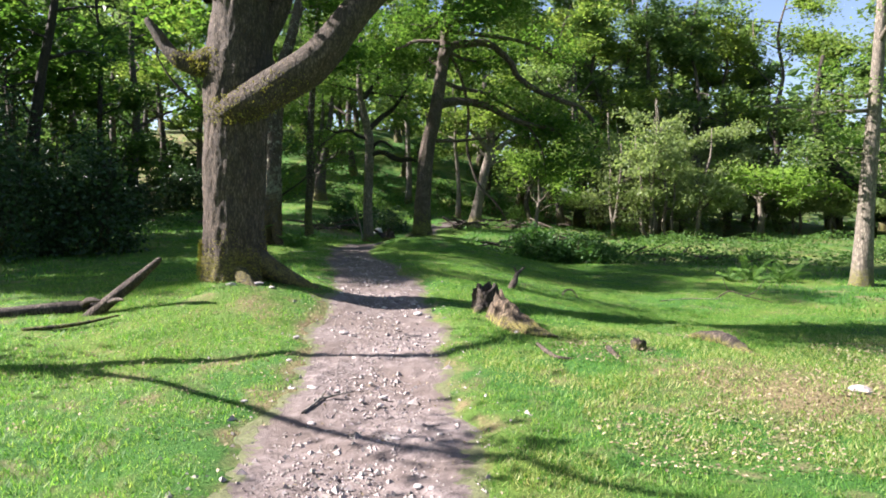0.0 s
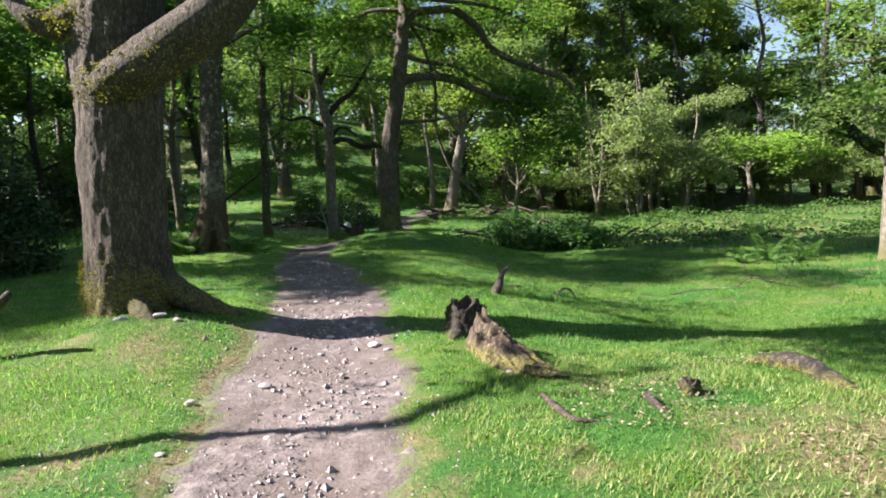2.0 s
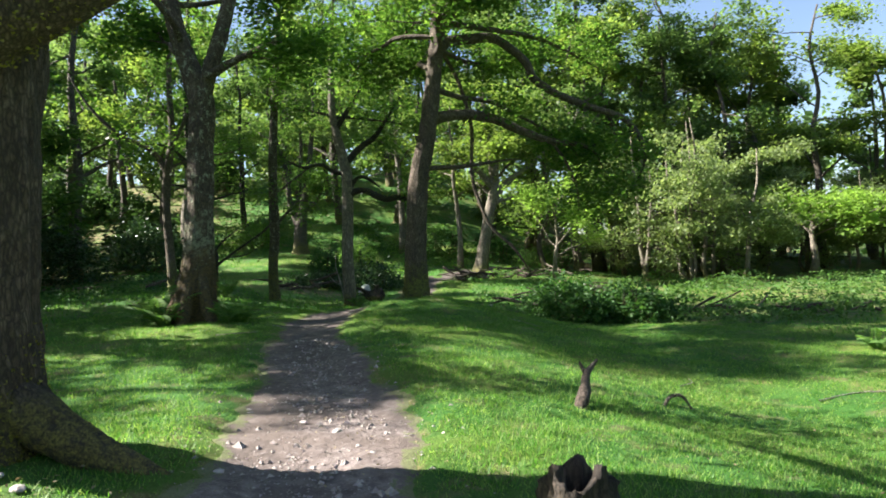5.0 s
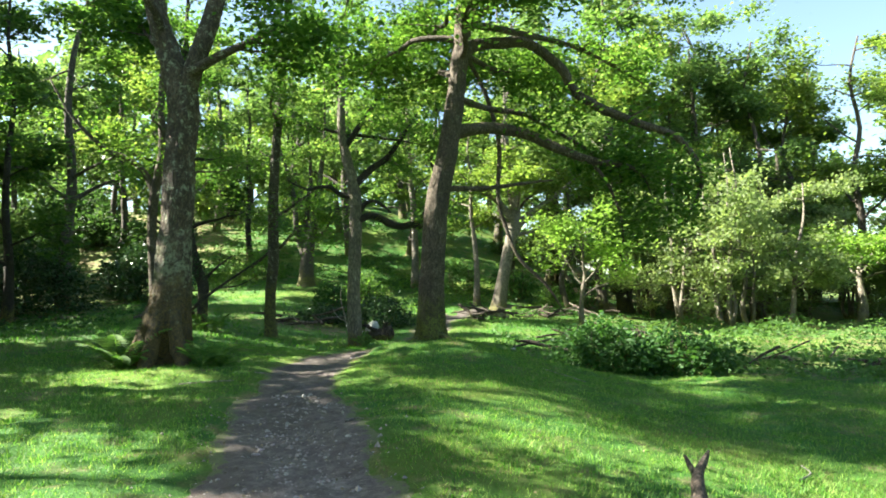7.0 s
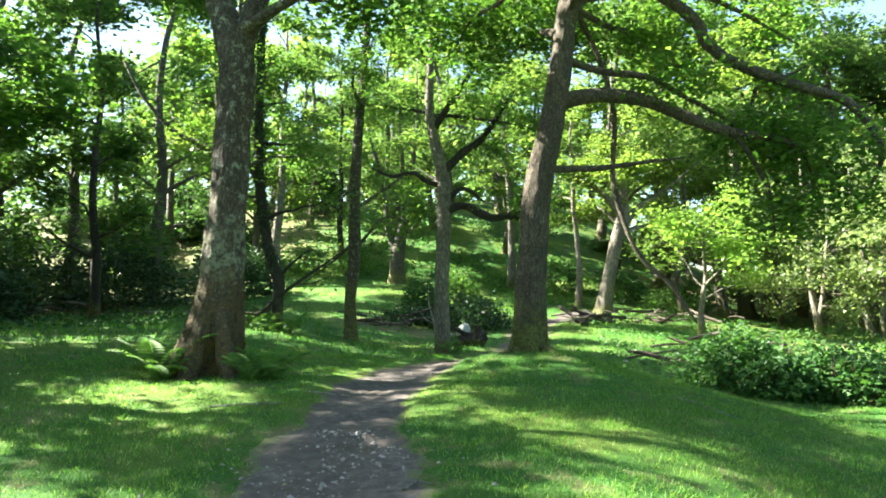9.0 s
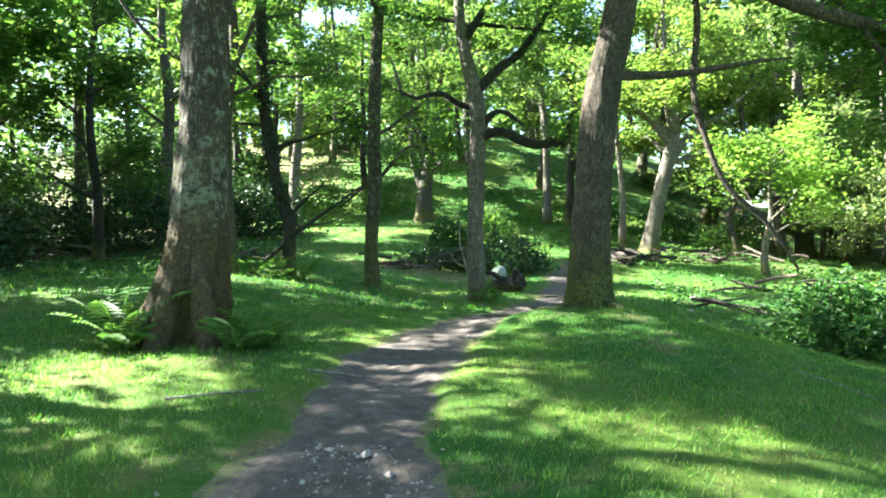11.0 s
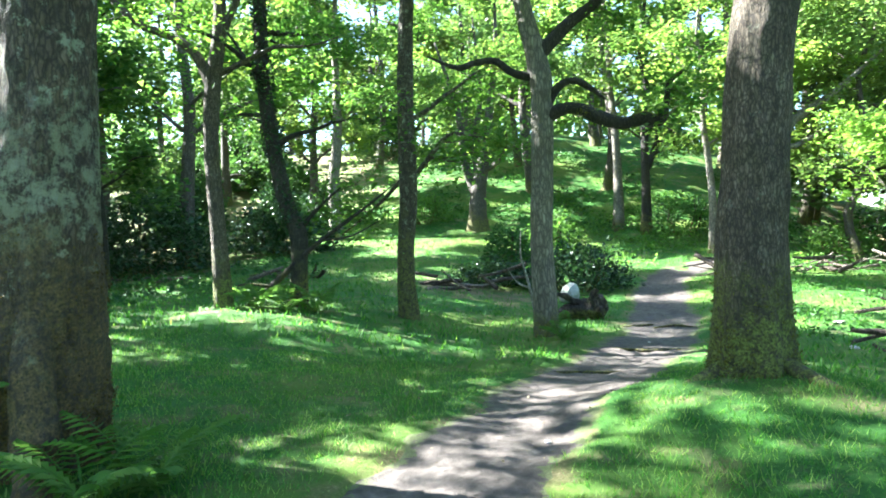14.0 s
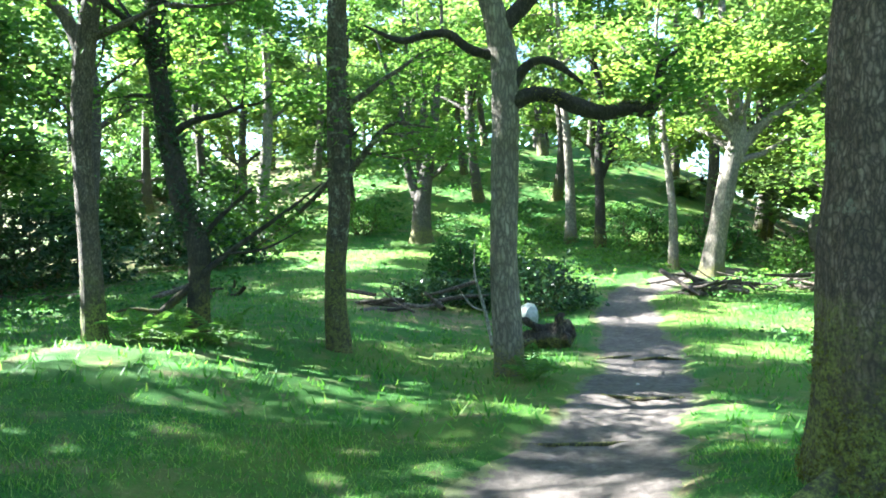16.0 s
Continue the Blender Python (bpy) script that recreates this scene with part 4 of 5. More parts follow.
def wood_tree(k, x, y, turn, s):
    """A tree of one of the kinds above; far off it is built with fewer, larger leaf clumps, its leaves paled for haze.
    """
    name, bark, leaf, h, r, ln, n, size, lab = KINDS[k]
    far = math.hypot(x + 1.5, y - 12) > 44
    m = Matrix.Translation((x, y, gz(x, y))) @ Matrix.Rotation(turn, 4, "Z") @ Matrix.Scale(s, 4)
    # beyond this distance the leaf colour is paled in place of haze
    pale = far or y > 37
    if (k, far, pale) in kept:
        src = kept[k, far, pale]
        keep = src.matrix_basis.copy()
        src.matrix_basis = Matrix.Identity(4)
        made = copy_thing(src, m)
        src.matrix_basis = keep
        return made
    made = build_tree(name, (0, 0, 0), stem(h, r, 0.04, (0.4, 0.2), 0.18, 20 + k, 5 if far else 7), [], 200 + k, bark, M_HAZYLEAF if pale and k != 5 else leaf, lab, auto=8 if far else 11, auto_from=(0.24, 0.26, 0.36, 0.36, 0.26, 0.3, 0.34)[k], auto_len=ln,
                      leaf_n=n * 4 // 5 if far else n * 17 // 10, leaf_size=size * (1.35 if far else 0.8), spread=0.46, plain=True, ends=(3, 4, 5), seg=7 if far else 10, twig=2 if far else 3, twig_len=1.6, per=2 if far else 3,
                      group="trees of the wood", flare=0.6, flare_h=0.3, limb_per=1 if far else 2)
    made.matrix_basis = m
    kept[k, far, pale] = made
    return made


def wood():
    g = np.random.default_rng(77)
    spots = [(-4.85, 19.9), (-7.98, 26.3), (-12.1, 20.3), (-7.1, 27.2), (-13.8, 43.5), (-7.9, 44.5), (-2.3, 46.6), (-1.2, 45.6), (1.9, 40.8), (0.9, 41.6), (4.8, 35.5), (18.4, 40.3), (14.2, 20.5), (10.3, 17)]
    for k, x, y in [(0, 6, 51), (4, 10.5, 54), (0, 14.5, 49), (4, 12.5, 62), (0, 19, 57), (4, 7.5, 65), (4, 25, 61), (0, 3, 57), (4, 16, 68), (0, 30, 54), (5, 20.5, 50), (5, 28, 49), (5, -4, 62), (5, -12, 60), (5, 3, 66), (5, 7.5, 44), (0, 5.5, 50), (4, 22, 66), (4, 10, 72),
                    # trees from x -27 leftwards are added, mostly unseen, to shade the left
                    (6, -16.2, 24.5), (6, -19, 27.5), (6, -20.5, 32.5), (6, -16.5, 37), (6, -17.5, 20), (6, 17.5, 54), (5, 20.5, 57), (6, 14, 58), (6, 17.5, 47.5), (5, 22.5, 46.5), (0, -23, 24), (4, -22, 39), (1, -27, 20), (4, -33, 22.5), (4, 9, 46), (6, 13, 50.5), (0, 31, 41), (0, 24, 55), (4, -27, 15), (4, -31, 19), (4, -28, 33), (4, -33, 29), (0, -30, 37)]:
        spots.append((x, y))
        wood_tree(k, x, y, g.uniform(0, 6.28), g.uniform(1.1, 1.3))

    def fill(count, box, gap, kinds, lo, hi):
        made = tries = 0
        while made < count and tries < 4000:
            tries += 1
            x, y = g.uniform(box[0], box[1]), g.uniform(box[2], box[3])
            if abs(x - float(path_x(y))) < 2.6 or (-8.5 < x < 12 and y < 30) or (-24 < x < -4.5 and -6 < y < 14) or (8 <= x < 26 and y < 24):
                continue
            if (-11.5 < x < -4.5 and 26 < y < 43) or (-13 < x < -4.5 and 30 < y < 43) or (3 < x < 24 and 24 <= y < 33) or (13.5 < x < 25 and y < 43):
                continue
            if any((x - a) ** 2 + (y - b) ** 2 < gap * gap for a, b in spots):
                continue
            spots.append((x, y))
            k, turn, size = int(g.choice(kinds)), g.uniform(0, 6.28), g.uniform(lo, hi)
            made += 1
            if not (-14 < x < -8.5 and 22.5 < y < 34) and not (-18.5 < x < -8.5 and 14 < y < 18) and not (7 < x < 30 and y < 50):
                wood_tree(k, x, y, turn, size)

    fill(11, (-24, -9, 14.5, 36), 4.2, [0, 1, 4, 0], 0.95, 1.2)
    fill(16, (-44, -24, 8, 52), 4, [0, 1, 4], 0.95, 1.2)
    fill(24, (5, 44, 33, 62), 3.2, [3, 3, 4, 0], 0.9, 1.2)
    fill(16, (-26, 8, 42, 68), 3.9, [6, 1, 6, 5], 0.85, 1.15)
    fill(12, (-44, 44, 60, 84), 4.5, [0, 4], 1.0, 1.25)
    fill(5, (26, 40, 10, 34), 5, [0, 3], 0.9, 1.1)


wood()


def thorn_tree(seed, stems):
    """A low thorn: a few thin crooked pale stems from one foot and a loose crown of small leaves."""
    g = np.random.default_rng(seed)
    root = tagged(new("thorn_tree"), "low pale-stemmed thorn tree in small light leaf", "tree", "thorn trees beyond the glade")
    lines = []
    for k in range(stems):
        az, out = k * 6.28 / stems + g.uniform(-0.5, 0.5), g.uniform(0.25, 0.9)
        h, r = g.uniform(4.2, 6.4), g.uniform(0.07, 0.14)
        foot = 0.1 if stems > 1 else 0
        lines.append(spline([(math.cos(az) * (foot + out * f) + g.normal(0, 0.09) * (f > 0), math.sin(az) * (foot + out * f) + g.normal(0, 0.09) * (f > 0), h * f - 0.2 * (f == 0), r * (1 - 0.8 * f)) for f in (0, 0.12, 0.3, 0.5, 0.75, 1)], 4))
        part("trunk", tube_mesh("trunk", [lines[-1]], M_PALE, 9, 0.1, seed + k, flare=0.4, flare_h=0.2), root)
    limbs = offshoots(g, lines, 8, 2.3, 0.5, 0.34)
    for k, ln in enumerate(limbs):
        part("limb", tube_mesh("limb", [ln], M_FARBARK, 5, 0.05, seed + k), root)
    twigs = offshoots(g, limbs, 3, 1.1, 0.5)
    part("crown", leaves_mesh("crown", cloud(g, [t[i, :3] for t in twigs for i in (2, 3, 5)], 6200, 0.3, 0.5), 0.12, M_THORNLEAF, g, 0.5, plain=True), root, kind="stuff")
    return root


def thicket():
    g = np.random.default_rng(19)
    kinds = [thorn_tree(640, 3), thorn_tree(650, 2), thorn_tree(660, 1)]
    spots = [(11.0, 36.8), (12.4, 38.2), (13.2, 36.4)]
    while len(spots) < 34:
        x, y = g.uniform(8.5, 31), g.uniform(35, 49)
        if all((x - a) ** 2 + (y - b) ** 2 > 2.6 for a, b in spots) and not (13.5 < x < 22.5 and y < 42):
            spots.append((x, y))
    for k, (x, y) in enumerate(spots):
        m = Matrix.Translation((x, y, gz(x, y))) @ Matrix.Rotation(g.uniform(0, 6.28), 4, "Z") @ Matrix.Scale(g.uniform(0.8, 1.2), 4)
        if k < 3:
            kinds[k].matrix_basis = m
        else:
            src = kinds[k % 3]
            keep = src.matrix_basis.copy()
            src.matrix_basis = Matrix.Identity(4)
            copy_thing(src, m)
            src.matrix_basis = keep


thicket()
wood_tree(6, 15.0, 51.5, 1.0, 1.4)
wood_tree(5, 11.0, 48.6, 2.6, 1.3)


# ---- shrubs, ferns and low growth ----
def bush(name, x, y, rx, ry, rz, n, size, mat, label, seed, group="", flat=0.4):
    g = np.random.default_rng(seed)
    root = tagged(new(name), label, "shrub", group)
    root.location = rest(x, y)
    stems = []
    for k in range(14):
        az = g.uniform(0, 6.28)
        f = g.uniform(0.3, 0.95)
        sx, sy = 0.25 * rx * math.cos(az), 0.25 * ry * math.sin(az)
        stems.append(spline([(sx * 0.5, sy * 0.5, -0.15, 0.03), (sx * 2, sy * 2, rz * 0.5 * f, 0.02), (sx * 3.4 * f, sy * 3.4 * f, rz * g.uniform(0.6, 0.95), 0.006)], 3))
    part("stems", tube_mesh("stems", stems, M_DARKBARK, 5), root, kind="stuff")
    d = g.normal(0, 1, (n, 3))
    d /= np.linalg.norm(d, axis=1)[:, None]
    lump = 1 + 0.16 * np.sin(d[:, 0] * 5 + seed) * np.sin(d[:, 1] * 6) + 0.12 * np.sin(d[:, 2] * 9 + d[:, 0] * 7)
    rad = g.uniform(0.45, 1.0, n) ** 0.6 * lump * (1 + g.normal(0, 0.05, n))
    at = d * rad[:, None] * [rx, ry, rz]
    at[:, 2] = np.abs(at[:, 2]) * 0.95 + 0.03
    part("foliage", leaves_mesh("foliage", at, size, mat, g, flat), root, kind="stuff")
    return root


bush("laurel_bush", 3.3, 24.6, 1.2, 1.0, 1.15, 3600, 0.13, M_BUSH, "low glossy dark green shrub beside the glade", 301, "shrubs beside the glade")
bush("laurel_bush", 5.0, 24.9, 1.5, 1.1, 1.0, 3800, 0.13, M_BUSH, "wide low dark green shrub beside the glade", 302, "shrubs beside the glade")
bush("holly_bush", -3.1, 34.9, 1.5, 1.0, 1.35, 2600, 0.12, M_HOLLY, "dark holly bush behind a fallen log", 303)
for k, (x, y, r, h) in enumerate([(-8.8, 17.3, 1.2, 3.0), (-10.6, 16.0, 1.5, 4.0), (-12.6, 18.8, 1.8, 5.6)]):
    bush("holly_tree", x, y, r, r, h, 5200, 0.13, M_HOLLY, "tall dark evergreen holly in deep shade", 360 + k, "hollies in the shade")
bush("holly_bush", -5.2, 34.4, 1.3, 0.9, 0.7, 2200, 0.12, M_HOLLY, "low dark shrub among fallen twigs", 304)
for k, (x, y, r, h) in enumerate([(-17.5, 36.5, 2.6, 3.0), (-21.5, 35.5, 2.8, 3.4), (-14.6, 40.5, 2.2, 2.4), (-25.5, 38, 3.0, 3.6), (-16.5, 27.5, 2.0, 2.6), (-20, 29, 2.6, 3.2), (-18, 22.5, 2.4, 2.8), (-23, 22, 2.8, 3.2)]):
    bush("rhododendron_bush", x, y, r, r * 0.8, h, 4200, 0.2, M_HOLLY, "large dark glossy evergreen rhododendron bush", 310 + k, "evergreen bushes under the trees", 0.5)


def scrub(name, n, size, mat, label, seed, box, height, keep):
    """Low growth over a stretch of ground, as one mass of leaves on short stalks."""
    g = np.random.default_rng(seed)
    xy = strewn(g, n * 3, *box)
    den = np.sin(xy[:, 0] * 1.1 + seed) * np.sin(xy[:, 1] * 0.9) + 0.6 * np.sin(xy[:, 0] * 2.7) * np.sin(xy[:, 1] * 2.3 + 1) + g.normal(0, 0.35, len(xy))
    xy = xy[(den > -0.1) & keep(xy[:, 0], xy[:, 1])][:n]
    hgt = height * (0.6 + 0.5 * np.sin(xy[:, 0] * 1.7 + seed) * np.sin(xy[:, 1] * 1.3)) * g.uniform(0, 1, len(xy)) ** 0.6
    at = np.stack([xy[:, 0], xy[:, 1], ground_z(xy[:, 0], xy[:, 1]) + 0.02 + np.maximum(hgt, 0)], -1)
    return tagged(new(name, leaves_mesh(name, at, size, mat, g, 0.6)), label, "undergrowth", kind="stuff")


scrub("undergrowth", 16000, 0.14, M_NETTLE, "low nettles and brambles under the far trees", 401, (5.5, 32, 19.5, 36), 0.5, lambda x, y: (y > 22.0 + 0.05 * (x - 6)) & (np.abs(x - path_x(y)) > 1.5))
scrub("undergrowth", 2600, 0.11, M_BUSH, "sparse green undergrowth beyond the oak", 402, (1.0, 7, 24, 42), 0.35, lambda x, y: np.abs(x - path_x(y)) > 1.6)
scrub("undergrowth", 5000, 0.16, M_BUSH, "low green plants on the slope", 403, (-20, 0, 46, 60), 0.4, lambda x, y: np.abs(x - path_x(y)) > 1.3)
scrub("undergrowth", 5000, 0.14, M_FERN, "pale green low plants on the slope", 404, (-6, 4, 39, 52), 0.3, lambda x, y: np.abs(x - path_x(y)) > 1.3)
scrub("undergrowth", 5000, 0.15, M_BUSH, "sparse low plants under the bushes", 405, (-24, -10, 16, 38), 0.3, lambda x, y: x < -10)


# ---- grass ----
def grass(name, n, box, hgt, wid, seed, label, keep=None, mat=M_GRASS):
    g = np.random.default_rng(seed)
    xy = strewn(g, n, *box)
    x, y = xy.T
    d = (np.abs(x - path_x(y)) - path_half(y))
    clump = 0.5 + 0.25 * np.sin(x * 2.1 + 1) * np.sin(y * 1.8) + 0.25 * np.sin(x * 5.3 + y) * np.sin(y * 4.7 - x)
    ok = (d > g.uniform(-0.16, 0.22, n)) & (g.uniform(0, 1, n) < (0.35 + 0.9 * clump) * (1 - 0.85 * np.minimum(litter_at(x, y) * 1.3, 1)))
    if keep is not None:
        ok &= keep(x, y)
    x, y, clump, d = x[ok], y[ok], clump[ok], d[ok]
    m = len(x)
    z = ground_z(x, y) - 0.006
    h = hgt * g.uniform(0.45, 1.25, m) * (0.6 + 0.7 * clump) * (0.6 + 0.4 * S(d, 0, 0.5))
    az, lean = g.uniform(0, 6.28, m), g.uniform(0.3, 1.3, m)
    w = wid * g.uniform(0.6, 1.3, m)
    ax = az + 1.57 + g.normal(0, 0.4, m)
    b = np.stack([x, y, z], -1)
    sd = np.stack([np.cos(ax), np.sin(ax), 0 * ax], -1) * w[:, None] * 0.5
    tip = b + np.stack([np.cos(az) * lean * h, np.sin(az) * lean * h, h], -1)
    v = np.stack([b - sd, b + sd, tip], 1).reshape(-1, 3)
    me = mesh_np(name, v, np.arange(3 * m).reshape(-1, 3), mat)
    return tagged(new(name, me), label, "grass", kind="stuff")


grass("grass", 480000, (-7.5, 7.5, 2.2, 24), 0.05, 0.0095, 501, "short bright green woodland grass beside the path")
grass("grass", 110000, (0.4, 6.5, 3, 9.5), 0.042, 0.011, 504, "pale dry grass among fallen leaves", lambda x, y: np.sin(x * 1.9 + 1) * np.sin(y * 2.1) + 1.6 * np.exp(-((x - 3) ** 2 / 3 + (y - 5.6) ** 2 / 3.5)) > 0.35, M_DRYGRASS)
grass("grass", 165000, (-5, 5.5, 2.2, 13), 0.04, 0.008, 503, "fine short grass between the taller blades")
grass("grass", 100000, (-17, 12, 8, 50), 0.1, 0.028, 502, "green grass under the trees", lambda x, y: ~((x > -7.5) & (x < 7.5) & (y < 24)))


# ---- dead wood, stones and small things ----
def wood_piece(name, lines, mat, label, category, seg=10, rough=0.1, seed=0, piece="branch", group=""):
    """A thing out of limbs given as points in the world; the first is its main stem, at whose start it has its origin."""
    o = np.array([*lines[0][0][:3], 0])
    root = tagged(new(name), label, category, group)
    root.location = o[:3]
    for k, ln in enumerate(lines):
        ln = np.asarray(ln, float) - o
        part("stem" if k == 0 else piece, tube_mesh(piece, [spline(ln, 7)], mat, seg, rough, seed + k), root)
    return root


def stone(name, x, y, size, seed, mat, label, squash=0.55, group="", sink=0.3):
    bm = bmesh.new()
    bmesh.ops.create_icosphere(bm, subdivisions=2, radius=1)
    g = np.random.default_rng(seed)
    sx, sy, sz = size * g.uniform(0.8, 1.4), size * g.uniform(0.7, 1.0), size * squash * g.uniform(0.8, 1.2)
    cuts = [Vector(g.normal(0, 1, 3)).normalized() for _ in range(7)]
    for v in bm.verts:
        for c in cuts:
            over = v.co.dot(c) - 0.72
            if over > 0:
                v.co -= c * over * 0.85
        v.co *= 1 + 0.06 * noise.noise(v.co * 2.4 + Vector((seed, 0, 0)))
        v.co = Vector((v.co.x * sx, v.co.y * sy, v.co.z * sz))
    me = bpy.data.meshes.new(name)
    bm.to_mesh(me)
    bm.free()
    me.materials.append(mat)
    ob = tagged(new(name, me), label, "stone", group)
    on_path = abs(x - float(path_x(y))) < float(path_half(y))
    z = float(land(x, y)) - 0.045 if on_path else gz(x, y)
    ob.matrix_basis = pose(x, y, z + sz * (1 - 2 * sink) * 0.75, 0, 0, g.uniform(0, 360))
    return ob


def stump_shell(r, h, seed, seg=22, rings=9, jag=0.3):
    """A hollow broken stump with a jagged rim and a rotten inside."""
    g = np.random.default_rng(seed)
    th = np.linspace(0, 2 * np.pi, seg, endpoint=False)
    top = h * (1 - jag * np.abs(np.sin(1.5 * th + 1)) - 0.25 * jag * g.uniform(0, 1, seg))
    wob = 1 + 0.14 * np.sin(3 * th + 1) + 0.08 * np.sin(5 * th) + g.normal(0, 0.03, seg)
    out = []
    for k in range(rings):
        f = k / (rings - 1)
        rr = r * wob * (1 + 0.45 * (1 - f) ** 3)
        out.append(np.stack([rr * np.cos(th), rr * np.sin(th), -0.1 + f * (top + 0.1)], -1))
    for f, q in ((0.75, 0.96), (0.62, 0.7), (0.55, 0.35), (0.5, 0.2)):
        out.append(np.stack([r * wob * f * np.cos(th), r * wob * f * np.sin(th), top * q], -1))
    v = np.vstack(out) + g.normal(0, 0.008, (len(out) * seg, 3))
    n = len(out)
    i, j = np.meshgrid(np.arange(n - 1), np.arange(seg), indexing="ij")
    a, b = i * seg + j, i * seg + (j + 1) % seg
    return v, np.stack([a, b, b + seg, a + seg], -1).reshape(-1, 4)


def rotten_stump():
    root = tagged(new("rotten_stump"), "rotten mossy tree stump with a fallen root", "stump")
    root.location = rest(0.6, 9.45)
    v, q = stump_shell(0.15, 0.44, 5, 40, 12, 0.3)
    v = v + np.array([noise.noise(Vector((c[0] * 12, c[1] * 12, c[2] * 2.5))) for c in v])[:, None] * [0.03, 0.03, 0.0]
    part("stump", mesh_np("stump", v * [1.15, 0.85, 1], q, M_ROT, True), root, "hollow dark broken stump")
    o = np.array([*root.location, 0])
    z0 = float(root.location.z)
    a, b = np.array([0.68, 8.95]), np.array([1.14, 7.85])
    side = np.array([b[1] - a[1], a[0] - b[0]]) / np.linalg.norm(b - a)
    f, w = np.meshgrid(np.linspace(0, 1, 46), np.linspace(-1, 1, 34), indexing="ij")
    half = 0.17 + 0.13 * f ** 0.7
    x, y = a[0] + (b[0] - a[0]) * f + side[0] * w * half, a[1] + (b[1] - a[1]) * f + side[1] * w * half
    tall = 0.36 * S(f, 0, 0.14) * (1 - f) ** 0.9 * np.sqrt(np.maximum(1 - w * w, 0)) * (1 + 0.25 * np.sin(3 * w + 1))
    rid = np.array([[noise.noise((w[i, j] * 4.5, f[i, j] * 3, 1)) + 0.6 * noise.noise((w[i, j] * 11, f[i, j] * 7, 4)) + 0.4 * noise.noise((w[i, j] * 20, f[i, j] * 26, 9)) for j in range(34)] for i in range(46)])
    z = land(x, y) - 0.03 + tall * (1 + 0.3 * rid) + 0.014 * rid
    v = np.stack([x, y, z], -1).reshape(-1, 3) - o[:3]
    i0, j0 = np.meshgrid(np.arange(45), np.arange(33), indexing="ij")
    c = (i0 * 34 + j0).ravel()
    part("fallen_root", mesh_np("fallen_root", v, np.stack([c, c + 34, c + 35, c + 1], -1), M_MOSSLOG, True), root, "mossy rotten root sloping into the grass")
    for k, ln in enumerate([[(0.98, 7.95, z0 - 0.02, 0.05), (1.15, 7.85, z0 - 0.03, 0.035), (1.3, 7.8, z0 - 0.06, 0.012)], [(0.5, 9.3, z0 + 0.05, 0.08), (0.42, 9.08, z0 - 0.02, 0.05), (0.38, 8.9, z0 - 0.06, 0.02)]]):
        part("splinter", tube_mesh("splinter", [spline(np.array(ln) - o, 6)], M_ROT, 12, 0.25, 40 + k), root)
    return root


rotten_stump()
SN = gz(1.26, 12.7)
wood_piece("dead_snag", [[(1.24, 12.66, SN - 0.15, 0.085), (1.26, 12.7, SN, 0.075), (1.31, 12.8, SN + 0.09, 0.062), (1.36, 12.98, 0.38, 0.05), (1.42, 13.15, 0.47, 0.036), (1.58, 13.38, 0.57, 0.013)],
                         [(1.42, 13.15, 0.44, 0.03), (1.39, 13.2, 0.51, 0.022), (1.36, 13.22, 0.58, 0.009)]], M_DRY, "bent grey-brown dead snag standing in the grass", "dead wood", rough=0.22, seed=3)
wood_piece("curled_twig", [[(2.35, 13.6, gz(2.35, 13.6), 0.02), (2.42, 13.6, gz(2.4, 13.6) + 0.1, 0.02), (2.55, 13.6, gz(2.5, 13.6) + 0.12, 0.018), (2.66, 13.6, gz(2.66, 13.6), 0.01)]], M_DEAD, "small curled dead root in the grass", "dead wood", seg=7)
wood_piece("fallen_branch", [[(-4.75, 9.05, 0.12, 0.09), (-4.46, 9.0, 0.34, 0.085), (-4.05, 9.0, 0.66, 0.07), (-3.82, 9.0, 0.86, 0.055), (-3.68, 9.0, 0.98, 0.03)],
                             [(-4.4, 9.0, 0.4, 0.04), (-4.2, 8.85, 0.46, 0.03), (-4.05, 8.75, 0.47, 0.012)]], M_DRY, "splintered dead branch propped on a log", "dead wood", rough=0.16, seed=8)
wood_piece("fallen_log", [[(-4.45, 9.35, 0.3, 0.09), (-4.9, 9.2, 0.3, 0.1), (-5.6, 8.85, 0.27, 0.1), (-6.6, 8.5, 0.24, 0.09)], [(-4.8, 9.2, 0.36, 0.05), (-4.6, 9.0, 0.44, 0.04), (-4.4, 8.95, 0.42, 0.015)]],
           M_DRY, "old grey-brown log lying in the grass", "dead wood", rough=0.16, seed=9)
def lying(*pts):
    """A line of points just above the turf."""
    return [(x, y, gz(x, y) + h, r) for x, y, h, r in pts]


wood_piece("rotten_bark", [lying((2.92, 8.25, -0.01, 0.03), (3.05, 8.05, 0.04, 0.075), (3.2, 7.8, 0.05, 0.085), (3.24, 7.5, 0.03, 0.075), (3.22, 7.25, 0.0, 0.05), (3.3, 7.0, -0.02, 0.03))], M_ROT, "slab of rotten brown bark lying in the turf", "dead wood", seg=12, rough=0.35, seed=44)
wood_piece("broken_stick", [lying((1.0, 7.32, 0.06, 0.015), (1.06, 7.1, 0.03, 0.026), (1.13, 6.88, 0.01, 0.024), (1.3, 6.82, 0.0, 0.01))], M_DRY, "short broken piece of dead wood in the grass", "dead wood", seg=9, rough=0.3, seed=45)
wood_piece("broken_stick", [lying((1.74, 7.25, 0.03, 0.02), (1.72, 7.08, 0.03, 0.03), (1.76, 6.9, 0.01, 0.015))], M_DRY, "small split chip of dead wood in the grass", "dead wood", seg=9, rough=0.3, seed=46)
